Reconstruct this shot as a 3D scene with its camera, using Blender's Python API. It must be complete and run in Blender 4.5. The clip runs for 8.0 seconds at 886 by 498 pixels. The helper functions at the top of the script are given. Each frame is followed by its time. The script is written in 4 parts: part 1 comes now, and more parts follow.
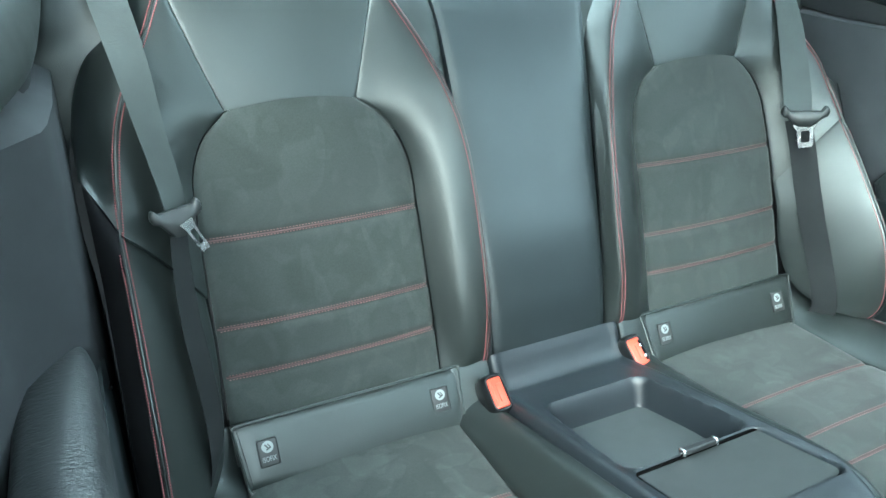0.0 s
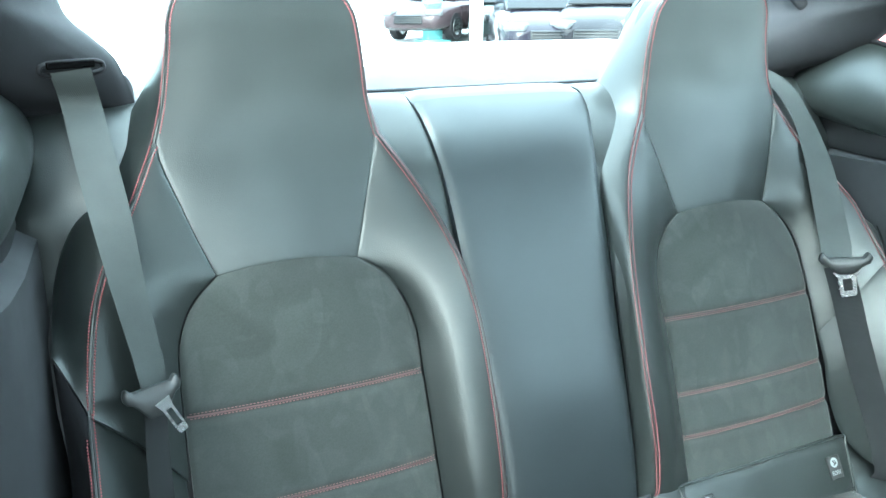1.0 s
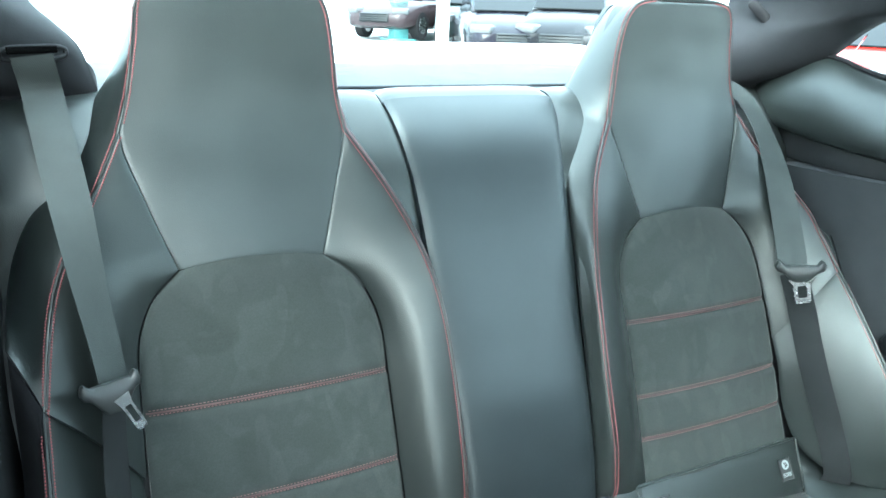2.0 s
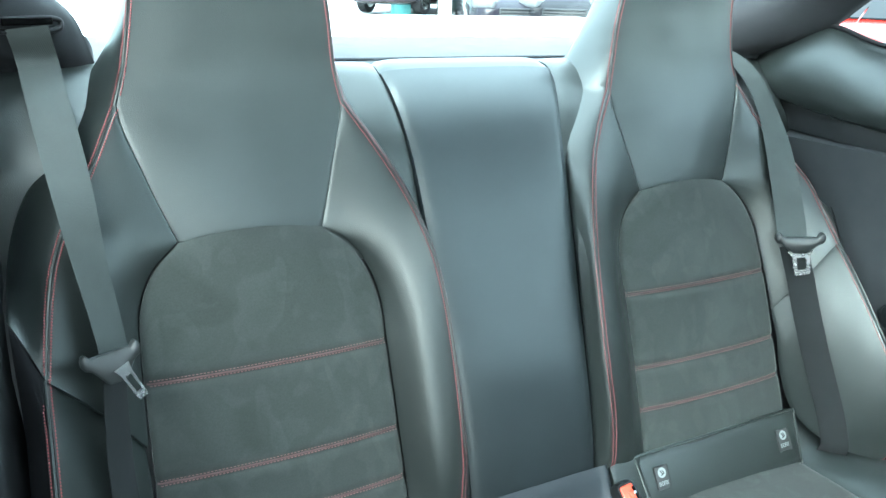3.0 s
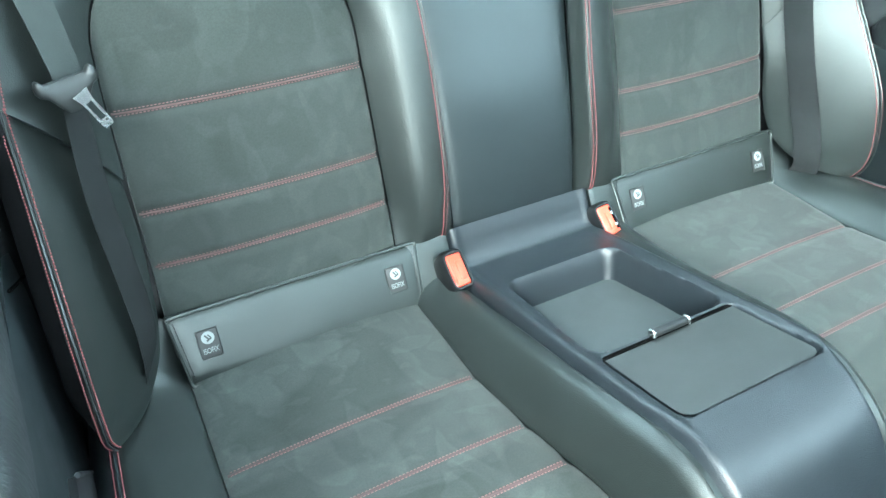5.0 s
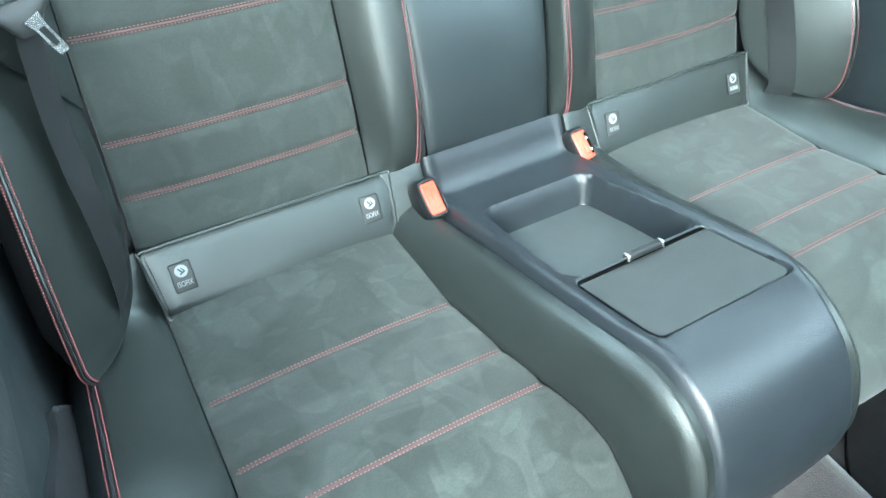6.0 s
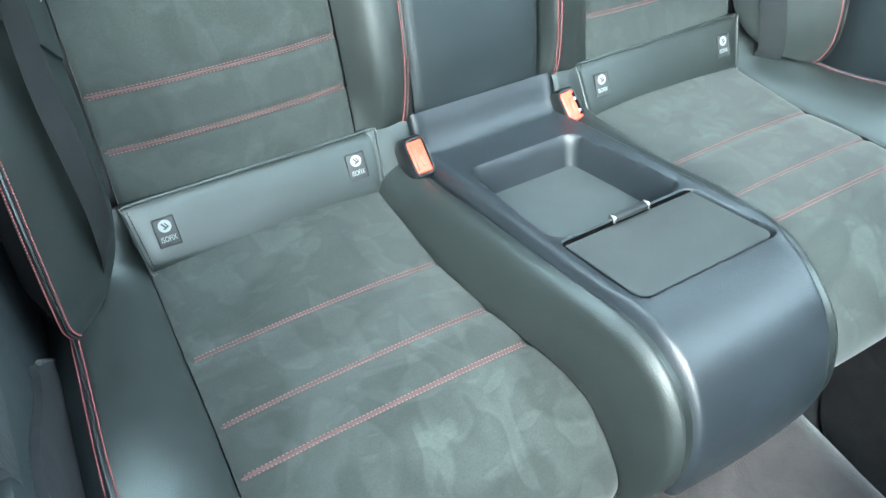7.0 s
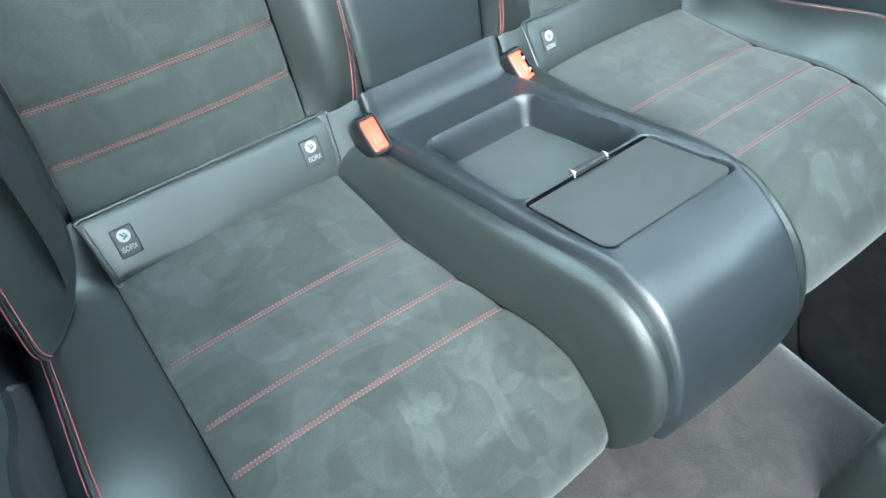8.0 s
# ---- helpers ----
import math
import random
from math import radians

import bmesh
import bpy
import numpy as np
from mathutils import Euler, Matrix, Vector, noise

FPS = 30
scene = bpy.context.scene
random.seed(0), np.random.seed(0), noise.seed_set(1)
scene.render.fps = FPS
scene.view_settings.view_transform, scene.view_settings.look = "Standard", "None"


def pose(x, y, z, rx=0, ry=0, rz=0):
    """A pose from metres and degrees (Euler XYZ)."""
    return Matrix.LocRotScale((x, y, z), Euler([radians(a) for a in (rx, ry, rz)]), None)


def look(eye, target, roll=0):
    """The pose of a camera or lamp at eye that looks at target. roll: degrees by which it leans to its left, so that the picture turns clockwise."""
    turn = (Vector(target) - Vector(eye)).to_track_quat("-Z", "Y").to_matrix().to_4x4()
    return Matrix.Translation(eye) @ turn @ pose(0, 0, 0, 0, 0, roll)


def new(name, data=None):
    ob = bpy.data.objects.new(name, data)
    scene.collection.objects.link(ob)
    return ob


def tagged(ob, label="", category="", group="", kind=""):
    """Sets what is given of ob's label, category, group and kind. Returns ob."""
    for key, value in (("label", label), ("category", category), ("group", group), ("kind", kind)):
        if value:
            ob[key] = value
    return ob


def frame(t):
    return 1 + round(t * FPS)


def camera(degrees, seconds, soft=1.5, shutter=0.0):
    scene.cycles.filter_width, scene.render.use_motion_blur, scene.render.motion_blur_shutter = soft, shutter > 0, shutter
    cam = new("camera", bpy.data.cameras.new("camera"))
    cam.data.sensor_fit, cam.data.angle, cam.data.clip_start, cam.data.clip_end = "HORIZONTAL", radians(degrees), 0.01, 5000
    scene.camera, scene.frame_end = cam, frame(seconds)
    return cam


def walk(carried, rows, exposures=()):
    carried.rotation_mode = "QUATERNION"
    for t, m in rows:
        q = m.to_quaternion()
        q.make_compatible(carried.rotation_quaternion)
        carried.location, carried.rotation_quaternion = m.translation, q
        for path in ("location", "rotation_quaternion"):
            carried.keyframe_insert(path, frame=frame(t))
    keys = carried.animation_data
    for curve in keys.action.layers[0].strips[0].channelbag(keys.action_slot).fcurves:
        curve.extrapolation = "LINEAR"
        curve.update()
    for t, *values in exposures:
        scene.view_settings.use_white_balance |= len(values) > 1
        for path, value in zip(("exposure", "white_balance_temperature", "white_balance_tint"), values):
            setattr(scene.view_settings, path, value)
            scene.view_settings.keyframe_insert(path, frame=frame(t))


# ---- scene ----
from mathutils.bvhtree import BVHTree

# ---- camera and its way ----
cam = camera(62.20, 8.0)
walk(cam, [
    (0, pose(-0.6544, -0.8330, 1.1594, 62.299, -1.458, -26.011)),
    (0.5, pose(-0.6099, -0.7783, 1.1658, 65.521, -1.670, -24.057)),
    (1, pose(-0.5740, -0.7643, 1.1740, 72.213, 0.310, -23.624)),
    (1.5, pose(-0.5846, -0.7572, 1.1740, 72.512, -1.968, -25.964)),
    (3, pose(-0.5770, -0.7681, 1.1669, 70.462, -1.585, -25.928)),
    (3.5, pose(-0.5835, -0.7521, 1.1423, 61.118, -1.708, -27.516)),
    (4, pose(-0.5801, -0.7486, 1.1399, 57.552, -1.251, -27.771)),
    (4.5, pose(-0.5793, -0.7455, 1.1353, 54.126, -1.190, -27.626)),
    (6, pose(-0.5749, -0.7458, 1.1207, 45.347, -1.950, -30.549)),
    (6.5, pose(-0.5768, -0.7458, 1.1197, 43.739, -2.745, -30.898)),
    (7, pose(-0.5770, -0.7454, 1.1183, 42.295, -3.399, -30.798)),
    (7.5, pose(-0.5786, -0.7463, 1.1153, 41.822, -3.329, -31.203)),
    (8, pose(-0.5633, -0.7538, 1.1120, 40.634, 0.023, -37.152)),
], exposures=[(0, 4.5, 5440, -9), (0.5, 4.75, 5440, -8), (1.0, 4.61, 5440, -6), (1.5, 4.34, 5440, -6), (3.0, 4.32, 5440, -7), (3.5, 4.57, 5440, -9), (4.5, 4.90, 5440, -9), (6.5, 5.1, 5490, -5), (8, 5.0, 5520, -4)])

# ---- world and light ----
world = bpy.data.worlds.new("sky")
scene.world = world
world.use_nodes = True
wn = world.node_tree.nodes
sky = wn.new("ShaderNodeTexSky")
sky.sky_type = 'NISHITA'
sky.sun_disc = False
sky.sun_elevation = radians(38)
sky.sun_rotation = radians(222)
sky.air_density, sky.dust_density, sky.ozone_density = 1.0, 5.0, 1.5
cloud = wn.new("ShaderNodeMix")
cloud.data_type = 'RGBA'
cloud.inputs["Factor"].default_value = 0.7
cloud.inputs["B"].default_value = (5.2, 5.3, 5.3, 1)
world.node_tree.links.new(sky.outputs[0], cloud.inputs["A"])
wn["Background"].inputs["Strength"].default_value = 0.12
world.node_tree.links.new(cloud.outputs["Result"], wn["Background"].inputs["Color"])
sun = new("sun", bpy.data.lights.new("sun", 'SUN'))
sun.data.energy, sun.data.angle, sun.data.color = 0.52, radians(34), (1.0, 0.99, 0.97)
sun.matrix_world = look((0, 0, 0), (0.52, 0.58, -0.62))


# ---- materials ----
def material(name):
    m = bpy.data.materials.new(name)
    m.use_nodes = True
    nt = m.node_tree
    return m, nt, nt.nodes["Principled BSDF"], nt.nodes.new("ShaderNodeTexCoord").outputs["Object"]


def noise_node(nt, co, scale, detail=3.0, rough=0.55, distort=0.0):
    n = nt.nodes.new("ShaderNodeTexNoise")
    n.inputs["Scale"].default_value, n.inputs["Detail"].default_value = scale, detail
    n.inputs["Roughness"].default_value, n.inputs["Distortion"].default_value = rough, distort
    nt.links.new(co, n.inputs["Vector"])
    return n.outputs["Fac"]


def ramp(nt, fac, stops):
    r = nt.nodes.new("ShaderNodeValToRGB")
    while len(r.color_ramp.elements) < len(stops):
        r.color_ramp.elements.new(0.5)
    for e, (p, c) in zip(r.color_ramp.elements, stops):
        e.position, e.color = p, (*c, 1)
    nt.links.new(fac, r.inputs["Fac"])
    return r.outputs["Color"]


def to_range(nt, fac, a, b):
    m = nt.nodes.new("ShaderNodeMapRange")
    m.inputs["To Min"].default_value, m.inputs["To Max"].default_value = a, b
    nt.links.new(fac, m.inputs["Value"])
    return m.outputs["Result"]


def bump(nt, height, dist, strength=1.0, below=None):
    b = nt.nodes.new("ShaderNodeBump")
    b.inputs["Distance"].default_value, b.inputs["Strength"].default_value = dist, strength
    nt.links.new(height, b.inputs["Height"])
    if below is not None:
        nt.links.new(below, b.inputs["Normal"])
    return b.outputs["Normal"]


def shade(c, k):
    return tuple(min(1.0, v * k) for v in c)


def leather(name, col, rough=0.42, grain=0.00030, cell=900, crease=0.0, tint=(1, 1, 1)):
    m, nt, p, co = material(name)
    big = noise_node(nt, co, 9, 4)
    nt.links.new(ramp(nt, big, [(0.3, shade(col, 0.85)), (0.7, shade(col, 1.15))]), p.inputs["Base Color"])
    nt.links.new(to_range(nt, noise_node(nt, co, 22, 4), rough - 0.06, rough + 0.08), p.inputs["Roughness"])
    v = nt.nodes.new("ShaderNodeTexVoronoi")
    v.feature = 'SMOOTH_F1'
    v.inputs["Scale"].default_value = cell
    nt.links.new(co, v.inputs["Vector"])
    n1 = bump(nt, v.outputs["Distance"], grain, 0.6)
    n2 = bump(nt, noise_node(nt, co, 30, 3), 0.0004, 0.22, n1)
    if crease:
        mp = nt.nodes.new("ShaderNodeMapping")
        mp.inputs["Scale"].default_value = (1.0, 3.0, 1.0)
        nt.links.new(co, mp.inputs["Vector"])
        n2 = bump(nt, noise_node(nt, mp.outputs["Vector"], 70, 3, 0.6, 1.0), crease, 0.6, n2)
    nt.links.new(n2, p.inputs["Normal"])
    p.inputs["Specular IOR Level"].default_value = 0.60
    p.inputs["Specular Tint"].default_value = (*tint, 1)
    return m


def suede(name, col, brushed):
    """Napped suede: soft tone, hand-brushed patches with crisp edges, short fibres."""
    m, nt, p, co = material(name)
    soft = ramp(nt, noise_node(nt, co, 5.0, 4, 0.5, 0.6), [(0.3, shade(col, 0.88)), (0.7, shade(col, 1.14))])

    def layer(below, scale, stretch, edge, dark, light, distort):
        """Patches brushed one way or the other."""
        mp = nt.nodes.new("ShaderNodeMapping")
        mp.inputs["Scale"].default_value = stretch
        mp.inputs["Rotation"].default_value = (0.2, 0.1, 0.6)
        nt.links.new(co, mp.inputs["Vector"])
        mix = nt.nodes.new("ShaderNodeMix")
        mix.data_type, mix.blend_type = 'RGBA', 'MULTIPLY'
        mix.inputs["Factor"].default_value = 1.0
        nt.links.new(below, mix.inputs["A"])
        nt.links.new(ramp(nt, noise_node(nt, mp.outputs["Vector"], scale, 1.6, 0.5, distort), [(edge - 0.16, (1, 1, 1)), (edge - 0.028, (dark,) * 3), (edge + 0.028, (light,) * 3), (edge + 0.22, (1, 1, 1))]), mix.inputs["B"])
        return mix.outputs["Result"]
    c1 = layer(soft, 5.0, (1.0, 1.5, 1.0), 0.50, 1 - 0.10 * brushed, 1 + 0.13 * brushed, 0.5)
    c2 = layer(c1, 10.0, (1.8, 1.0, 1.0), 0.55, 1 - 0.05 * brushed, 1 + 0.15 * brushed, 0.6)
    c3 = layer(c2, 19.0, (1.0, 1.9, 1.0), 0.60, 1 - 0.03 * brushed, 1 + 0.13 * brushed, 0.5)
    fine = nt.nodes.new("ShaderNodeMix")
    fine.data_type, fine.blend_type = 'RGBA', 'MULTIPLY'
    fine.inputs["Factor"].default_value = 1.0
    nt.links.new(c3, fine.inputs["A"])
    nt.links.new(ramp(nt, noise_node(nt, co, 420, 3, 0.7), [(0.3, (0.86, 0.86, 0.86)), (0.7, (1.14, 1.14, 1.14))]), fine.inputs["B"])
    nt.links.new(fine.outputs["Result"], p.inputs["Base Color"])
    p.inputs["Roughness"].default_value = 0.95
    p.inputs["Specular IOR Level"].default_value = 0.15
    p.inputs["Sheen Weight"].default_value = 0.14
    p.inputs["Sheen Roughness"].default_value = 0.5
    nt.links.new(bump(nt, noise_node(nt, co, 900, 2), 0.0004, 0.5), p.inputs["Normal"])
    return m


def plain(name, col, rough=0.5, metal=0.0, grain=0.0003, scale=600, spec=0.5, vary=0.12):
    m, nt, p, co = material(name)
    nt.links.new(ramp(nt, noise_node(nt, co, 14, 5), [(0.3, shade(col, 1 - vary)), (0.7, shade(col, 1 + vary))]), p.inputs["Base Color"])
    nt.links.new(to_range(nt, noise_node(nt, co, 40, 4), rough - 0.05, rough + 0.05), p.inputs["Roughness"])
    p.inputs["Metallic"].default_value, p.inputs["Specular IOR Level"].default_value = metal, spec
    if grain:
        nt.links.new(bump(nt, noise_node(nt, co, scale, 2), grain, 0.5), p.inputs["Normal"])
    return m


def woven(name, col):
    m, nt, p, co = material(name)
    w = nt.nodes.new("ShaderNodeTexWave")
    w.bands_direction = 'DIAGONAL'
    w.inputs["Scale"].default_value, w.inputs["Distortion"].default_value = 260, 0.5
    nt.links.new(co, w.inputs["Vector"])
    nt.links.new(ramp(nt, noise_node(nt, co, 16, 4), [(0.3, shade(col, 0.85)), (0.7, shade(col, 1.15))]), p.inputs["Base Color"])
    p.inputs["Roughness"].default_value = 0.7
    p.inputs["Specular IOR Level"].default_value = 0.2
    nt.links.new(bump(nt, w.outputs["Fac"], 0.0004, 0.5), p.inputs["Normal"])
    return m


def carpet_mat(name, col, sheen=0.3):
    m, nt, p, co = material(name)
    nt.links.new(ramp(nt, noise_node(nt, co, 13, 7, 0.72, 0.9), [(0.32, shade(col, 0.55)), (0.5, col), (0.68, shade(col, 1.6))]), p.inputs["Base Color"])
    p.inputs["Roughness"].default_value = 1.0
    p.inputs["Specular IOR Level"].default_value = 0.1
    p.inputs["Sheen Weight"].default_value = sheen
    nt.links.new(bump(nt, noise_node(nt, co, 520, 3), 0.0018, 0.7), p.inputs["Normal"])
    return m


def glass_mat(name, tint=(0.9, 0.96, 0.95)):
    m, nt, p, co = material(name)
    p.inputs["Transmission Weight"].default_value = 1.0
    p.inputs["Roughness"].default_value = 0.0
    p.inputs["IOR"].default_value = 1.01
    p.inputs["Base Color"].default_value = (*tint, 1)
    return m


LEATHER = leather("black_leather", (0.0095, 0.0116, 0.0110), 0.36, tint=(0.94, 1.0, 0.98))
LEATHER_CREASED = leather("creased_black_leather", (0.017, 0.019, 0.020), 0.36, crease=0.0016)
LEATHER_SMOOTH = leather("smooth_black_leather", (0.0100, 0.0130, 0.0146), 0.38, 0.00012, 1100, tint=(0.93, 1.0, 0.99))
SUEDE = suede("charcoal_suede", (0.0242, 0.0280, 0.0260), 0.9)
SUEDE_SEAT = suede("brushed_charcoal_suede", (0.0238, 0.0272, 0.0252), 1.45)
TRIM = plain("dark_soft_trim", (0.015, 0.0155, 0.017), 0.7, spec=0.14)
TRIM_GREY = plain("grey_soft_trim", (0.021, 0.0228, 0.025), 0.72, spec=0.32)
CONSOLE = plain("satin_console_plastic", (0.0098, 0.0125, 0.0152), 0.37, 0.0, 0.0008, 700)
MAT = plain("rubber_tray_mat", (0.034, 0.039, 0.039), 0.7, 0.0, 0.0004, 900)
LID = plain("ribbed_lid_plastic", (0.017, 0.0195, 0.0190), 0.5, 0.0, 0.0001)
BLACK = plain("black_plastic", (0.011, 0.012, 0.013), 0.5, spec=0.35)
BLACK_GLOSS = plain("glossy_black_plastic", (0.006, 0.0065, 0.007), 0.42, 0.0, 0, spec=0.3)
HOLDER = plain("grey_plastic", (0.014, 0.016, 0.016), 0.45)
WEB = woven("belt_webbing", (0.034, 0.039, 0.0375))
# same strap lower down, its shade put into a darker colour
WEB_SHADED = woven("belt_webbing_shaded", (0.011, 0.012, 0.0125))
CHROME = plain("bright_metal", (0.62, 0.63, 0.63), 0.27, 1.0, 0)
ORANGE = plain("orange_plastic", (0.50, 0.045, 0.018), 0.35, 0.0, 0)
RED = plain("red_thread", (0.185, 0.050, 0.052), 0.75, 0.0, 0)
RED_FADED = plain("dusty_red_thread", (0.118, 0.058, 0.057), 0.85, 0.0, 0)
WELT = plain("maroon_suede_welt", (0.046, 0.025, 0.0245), 0.9, 0.0, 0.0004, 900)
CARPET = carpet_mat("grey_brown_carpet", (0.022, 0.0184, 0.0184))
HEADLINE = carpet_mat("dark_roof_cloth", (0.045, 0.047, 0.048))
LABEL = plain("dark_label", (0.018, 0.019, 0.019), 0.6)
WHITE = plain("label_print", (0.20, 0.215, 0.215), 0.6, 0.0, 0)
GLASS = glass_mat("window_glass")
VOID = plain("deep_black", (0.002, 0.002, 0.002), 0.95, 0.0, 0, spec=0.02)
# near-black that carries the shade of the slot beside the pad
FLANK_SHADE = plain("flank_shade_black", (0.0085, 0.0088, 0.0098), 0.9, 0.0, 0.0004, 500, spec=0.10)
RUBBER = plain("black_rubber", (0.010, 0.010, 0.011), 0.65, spec=0.15)


# ---- mesh helpers ----
def part(name, bm, mat, parent=None, label="", smooth=True):
    me = bpy.data.meshes.new(name)
    bmesh.ops.recalc_face_normals(bm, faces=bm.faces[:])
    bm.to_mesh(me)
    bm.free()
    if smooth:
        me.polygons.foreach_set("use_smooth", [True] * len(me.polygons))
        me.set_sharp_from_angle(angle=radians(48))
    me.materials.append(mat)
    ob = new(name, me)
    if parent is not None:
        ob.parent = parent
        base = parent.location.copy()
        if parent.parent is not None:
            base = Vector((0, 0, 0))
        ob.location = -base
    if label:
        tagged(ob, label)
    return ob


def thing(name, base, label, category, group="", kind=""):
    e = new(name)
    e.location = base
    e.empty_display_size = 0.05
    return tagged(e, label, category, group, kind)


def spline(pts, n):
    """n points along a smooth curve through pts."""
    p = [Vector(q) for q in pts]
    ts = [0.0]
    for a, b in zip(p, p[1:]):
        ts.append(ts[-1] + max((b - a).length, 1e-5) ** 0.5)
    out = []
    for k in range(n):
        t = ts[-1] * k / (n - 1)
        i = 0
        while i < len(ts) - 2 and t > ts[i + 1]:
            i += 1
        h = ts[i + 1] - ts[i]
        u = (t - ts[i]) / h

        def slope(j):
            if j == 0:
                return (p[1] - p[0]) / (ts[1] - ts[0])
            if j == len(p) - 1:
                return (p[-1] - p[-2]) / (ts[-1] - ts[-2])
            return ((p[j + 1] - p[j]) / (ts[j + 1] - ts[j]) * (ts[j] - ts[j - 1]) + (p[j] - p[j - 1]) / (ts[j] - ts[j - 1]) * (ts[j + 1] - ts[j])) / (ts[j + 1] - ts[j - 1])
        m0, m1 = slope(i) * h, slope(i + 1) * h
        out.append(p[i] * (2 * u ** 3 - 3 * u ** 2 + 1) + m0 * (u ** 3 - 2 * u ** 2 + u) + p[i + 1] * (3 * u ** 2 - 2 * u ** 3) + m1 * (u ** 3 - u ** 2))
    return out


def side(pts, s):
    """Points of the seat with x positive, put on the side s (-1 or 1)."""
    return [(s * x, y, z) for x, y, z in pts]


def even(curve, n):
    """The same polyline, cut into n evenly spaced points."""
    ln = [0.0]
    for a, b in zip(curve, curve[1:]):
        ln.append(ln[-1] + (b - a).length)
    out, i = [], 0
    for k in range(n):
        t = ln[-1] * k / (n - 1)
        while i < len(ln) - 2 and t > ln[i + 1]:
            i += 1
        out.append(curve[i].lerp(curve[i + 1], (t - ln[i]) / max(ln[i + 1] - ln[i], 1e-9)))
    return out


def smooth01(t):
    t = min(1.0, max(0.0, t))
    return t * t * (3 - 2 * t)


def loft(ca, cb, nu, out, bulge=0.0, sink=0.004, edge=0.006, depth=0.03, ends=(True, True), extra=None, wave=0.0008, lean=2.4, skew=1.0, gap=0.0005, relax=0):
    """A padded panel between two curves of equal length; returns a bmesh and its front grid."""
    bm = bmesh.new()
    nv = len(ca)
    us = [0.5 - 0.5 * math.cos(math.pi * i / (nu - 1)) for i in range(nu)]
    out = Vector(out)
    front = []
    la = [0.0]
    for k in range(1, nv):
        la.append(la[-1] + ((ca[k] + cb[k]) / 2 - (ca[k - 1] + cb[k - 1]) / 2).length)
    for v in range(nv):
        a, b = ca[v], cb[v]
        w = (b - a).length
        if w > 0.02:
            a, b = a.lerp(b, gap / w), b.lerp(a, gap / w)
        tan = (ca[min(v + 1, nv - 1)] + cb[min(v + 1, nv - 1)]) - (ca[max(v - 1, 0)] + cb[max(v - 1, 0)])
        nrm = tan.cross(b - a)
        if nrm.length < 1e-9:
            nrm = out.copy()
        nrm.normalize()
        if nrm.dot(front[-1][0][1] if front else out) < 0:
            nrm = -nrm
        d0 = la[v] if ends[0] else 9.0
        d1 = la[-1] - la[v] if ends[1] else 9.0
        row = []
        for u in us:
            p = a.lerp(b, u)
            h = (bulge(v / (nv - 1)) if callable(bulge) else bulge) * (1 - abs(2 * u ** skew - 1) ** lean)
            dmin = min(u * w, (1 - u) * w)
            h -= sink * math.exp(-(dmin / edge) ** 2)
            h -= sink * (math.exp(-(d0 / edge) ** 2) + math.exp(-(d1 / edge) ** 2))
            if wave:
                h += wave * noise.noise(p * 14) * min(1.0, dmin / 0.02)
            q = p + nrm * h
            if extra:
                q = q + nrm * extra(q, u, v / (nv - 1))
            row.append((q, nrm))
        front.append(row)
    if relax:
        # even out the run of the cover along the seam, the seams themselves held
        grid = np.array([[tuple(q) for q, n in row] for row in front])
        wide = np.linalg.norm(grid[:, -1] - grid[:, 0], axis=1)[:, None] * np.array(us)[None, :]
        hold = np.minimum(wide, wide[:, -1:] - wide)
        w = np.clip(hold / 0.03, 0, 1)[1:-1, :, None] * 0.5
        for _ in range(relax):
            grid[1:-1] += w * ((grid[:-2] + grid[2:]) / 2 - grid[1:-1])
        front = [[(Vector(grid[i, j]), front[i][j][1]) for j in range(nu)] for i in range(nv)]
    fv = [[bm.verts.new(q) for q, n in row] for row in front]
    bv = [[bm.verts.new(q - n * depth) for q, n in row] for row in front]
    for i in range(nv - 1):
        for j in range(nu - 1):
            bm.faces.new((fv[i][j], fv[i][j + 1], fv[i + 1][j + 1], fv[i + 1][j]))
            bm.faces.new((bv[i][j], bv[i + 1][j], bv[i + 1][j + 1], bv[i][j + 1]))
        bm.faces.new((fv[i][0], fv[i + 1][0], bv[i + 1][0], bv[i][0]))
        bm.faces.new((fv[i][-1], bv[i][-1], bv[i + 1][-1], fv[i + 1][-1]))
    for j in range(nu - 1):
        bm.faces.new((fv[0][j], bv[0][j], bv[0][j + 1], fv[0][j + 1]))
        bm.faces.new((fv[-1][j], fv[-1][j + 1], bv[-1][j + 1], bv[-1][j]))
    return bm


def tube(curve, r, seg=6, flat=1.0, up=None, closed=False):
    bm = bmesh.new()
    n = len(curve)
    rings = []
    for i, p in enumerate(curve):
        if closed:
            t = curve[(i + 1) % n] - curve[i - 1]
        else:
            t = curve[min(i + 1, n - 1)] - curve[max(i - 1, 0)]
        t.normalize()
        ref = Vector(up) if up else Vector((0.1, 0.2, 1))
        a = t.cross(ref).normalized()
        b = a.cross(t).normalized()
        rings.append([bm.verts.new(p + a * (r * math.cos(2 * math.pi * k / seg)) + b * (r * flat * math.sin(2 * math.pi * k / seg))) for k in range(seg)])
    m = n if closed else n - 1
    for i in range(m):
        for k in range(seg):
            bm.faces.new((rings[i][k], rings[i][(k + 1) % seg], rings[(i + 1) % n][(k + 1) % seg], rings[(i + 1) % n][k]))
    if not closed:
        bm.faces.new(rings[0][::-1])
        bm.faces.new(rings[-1])
    return bm


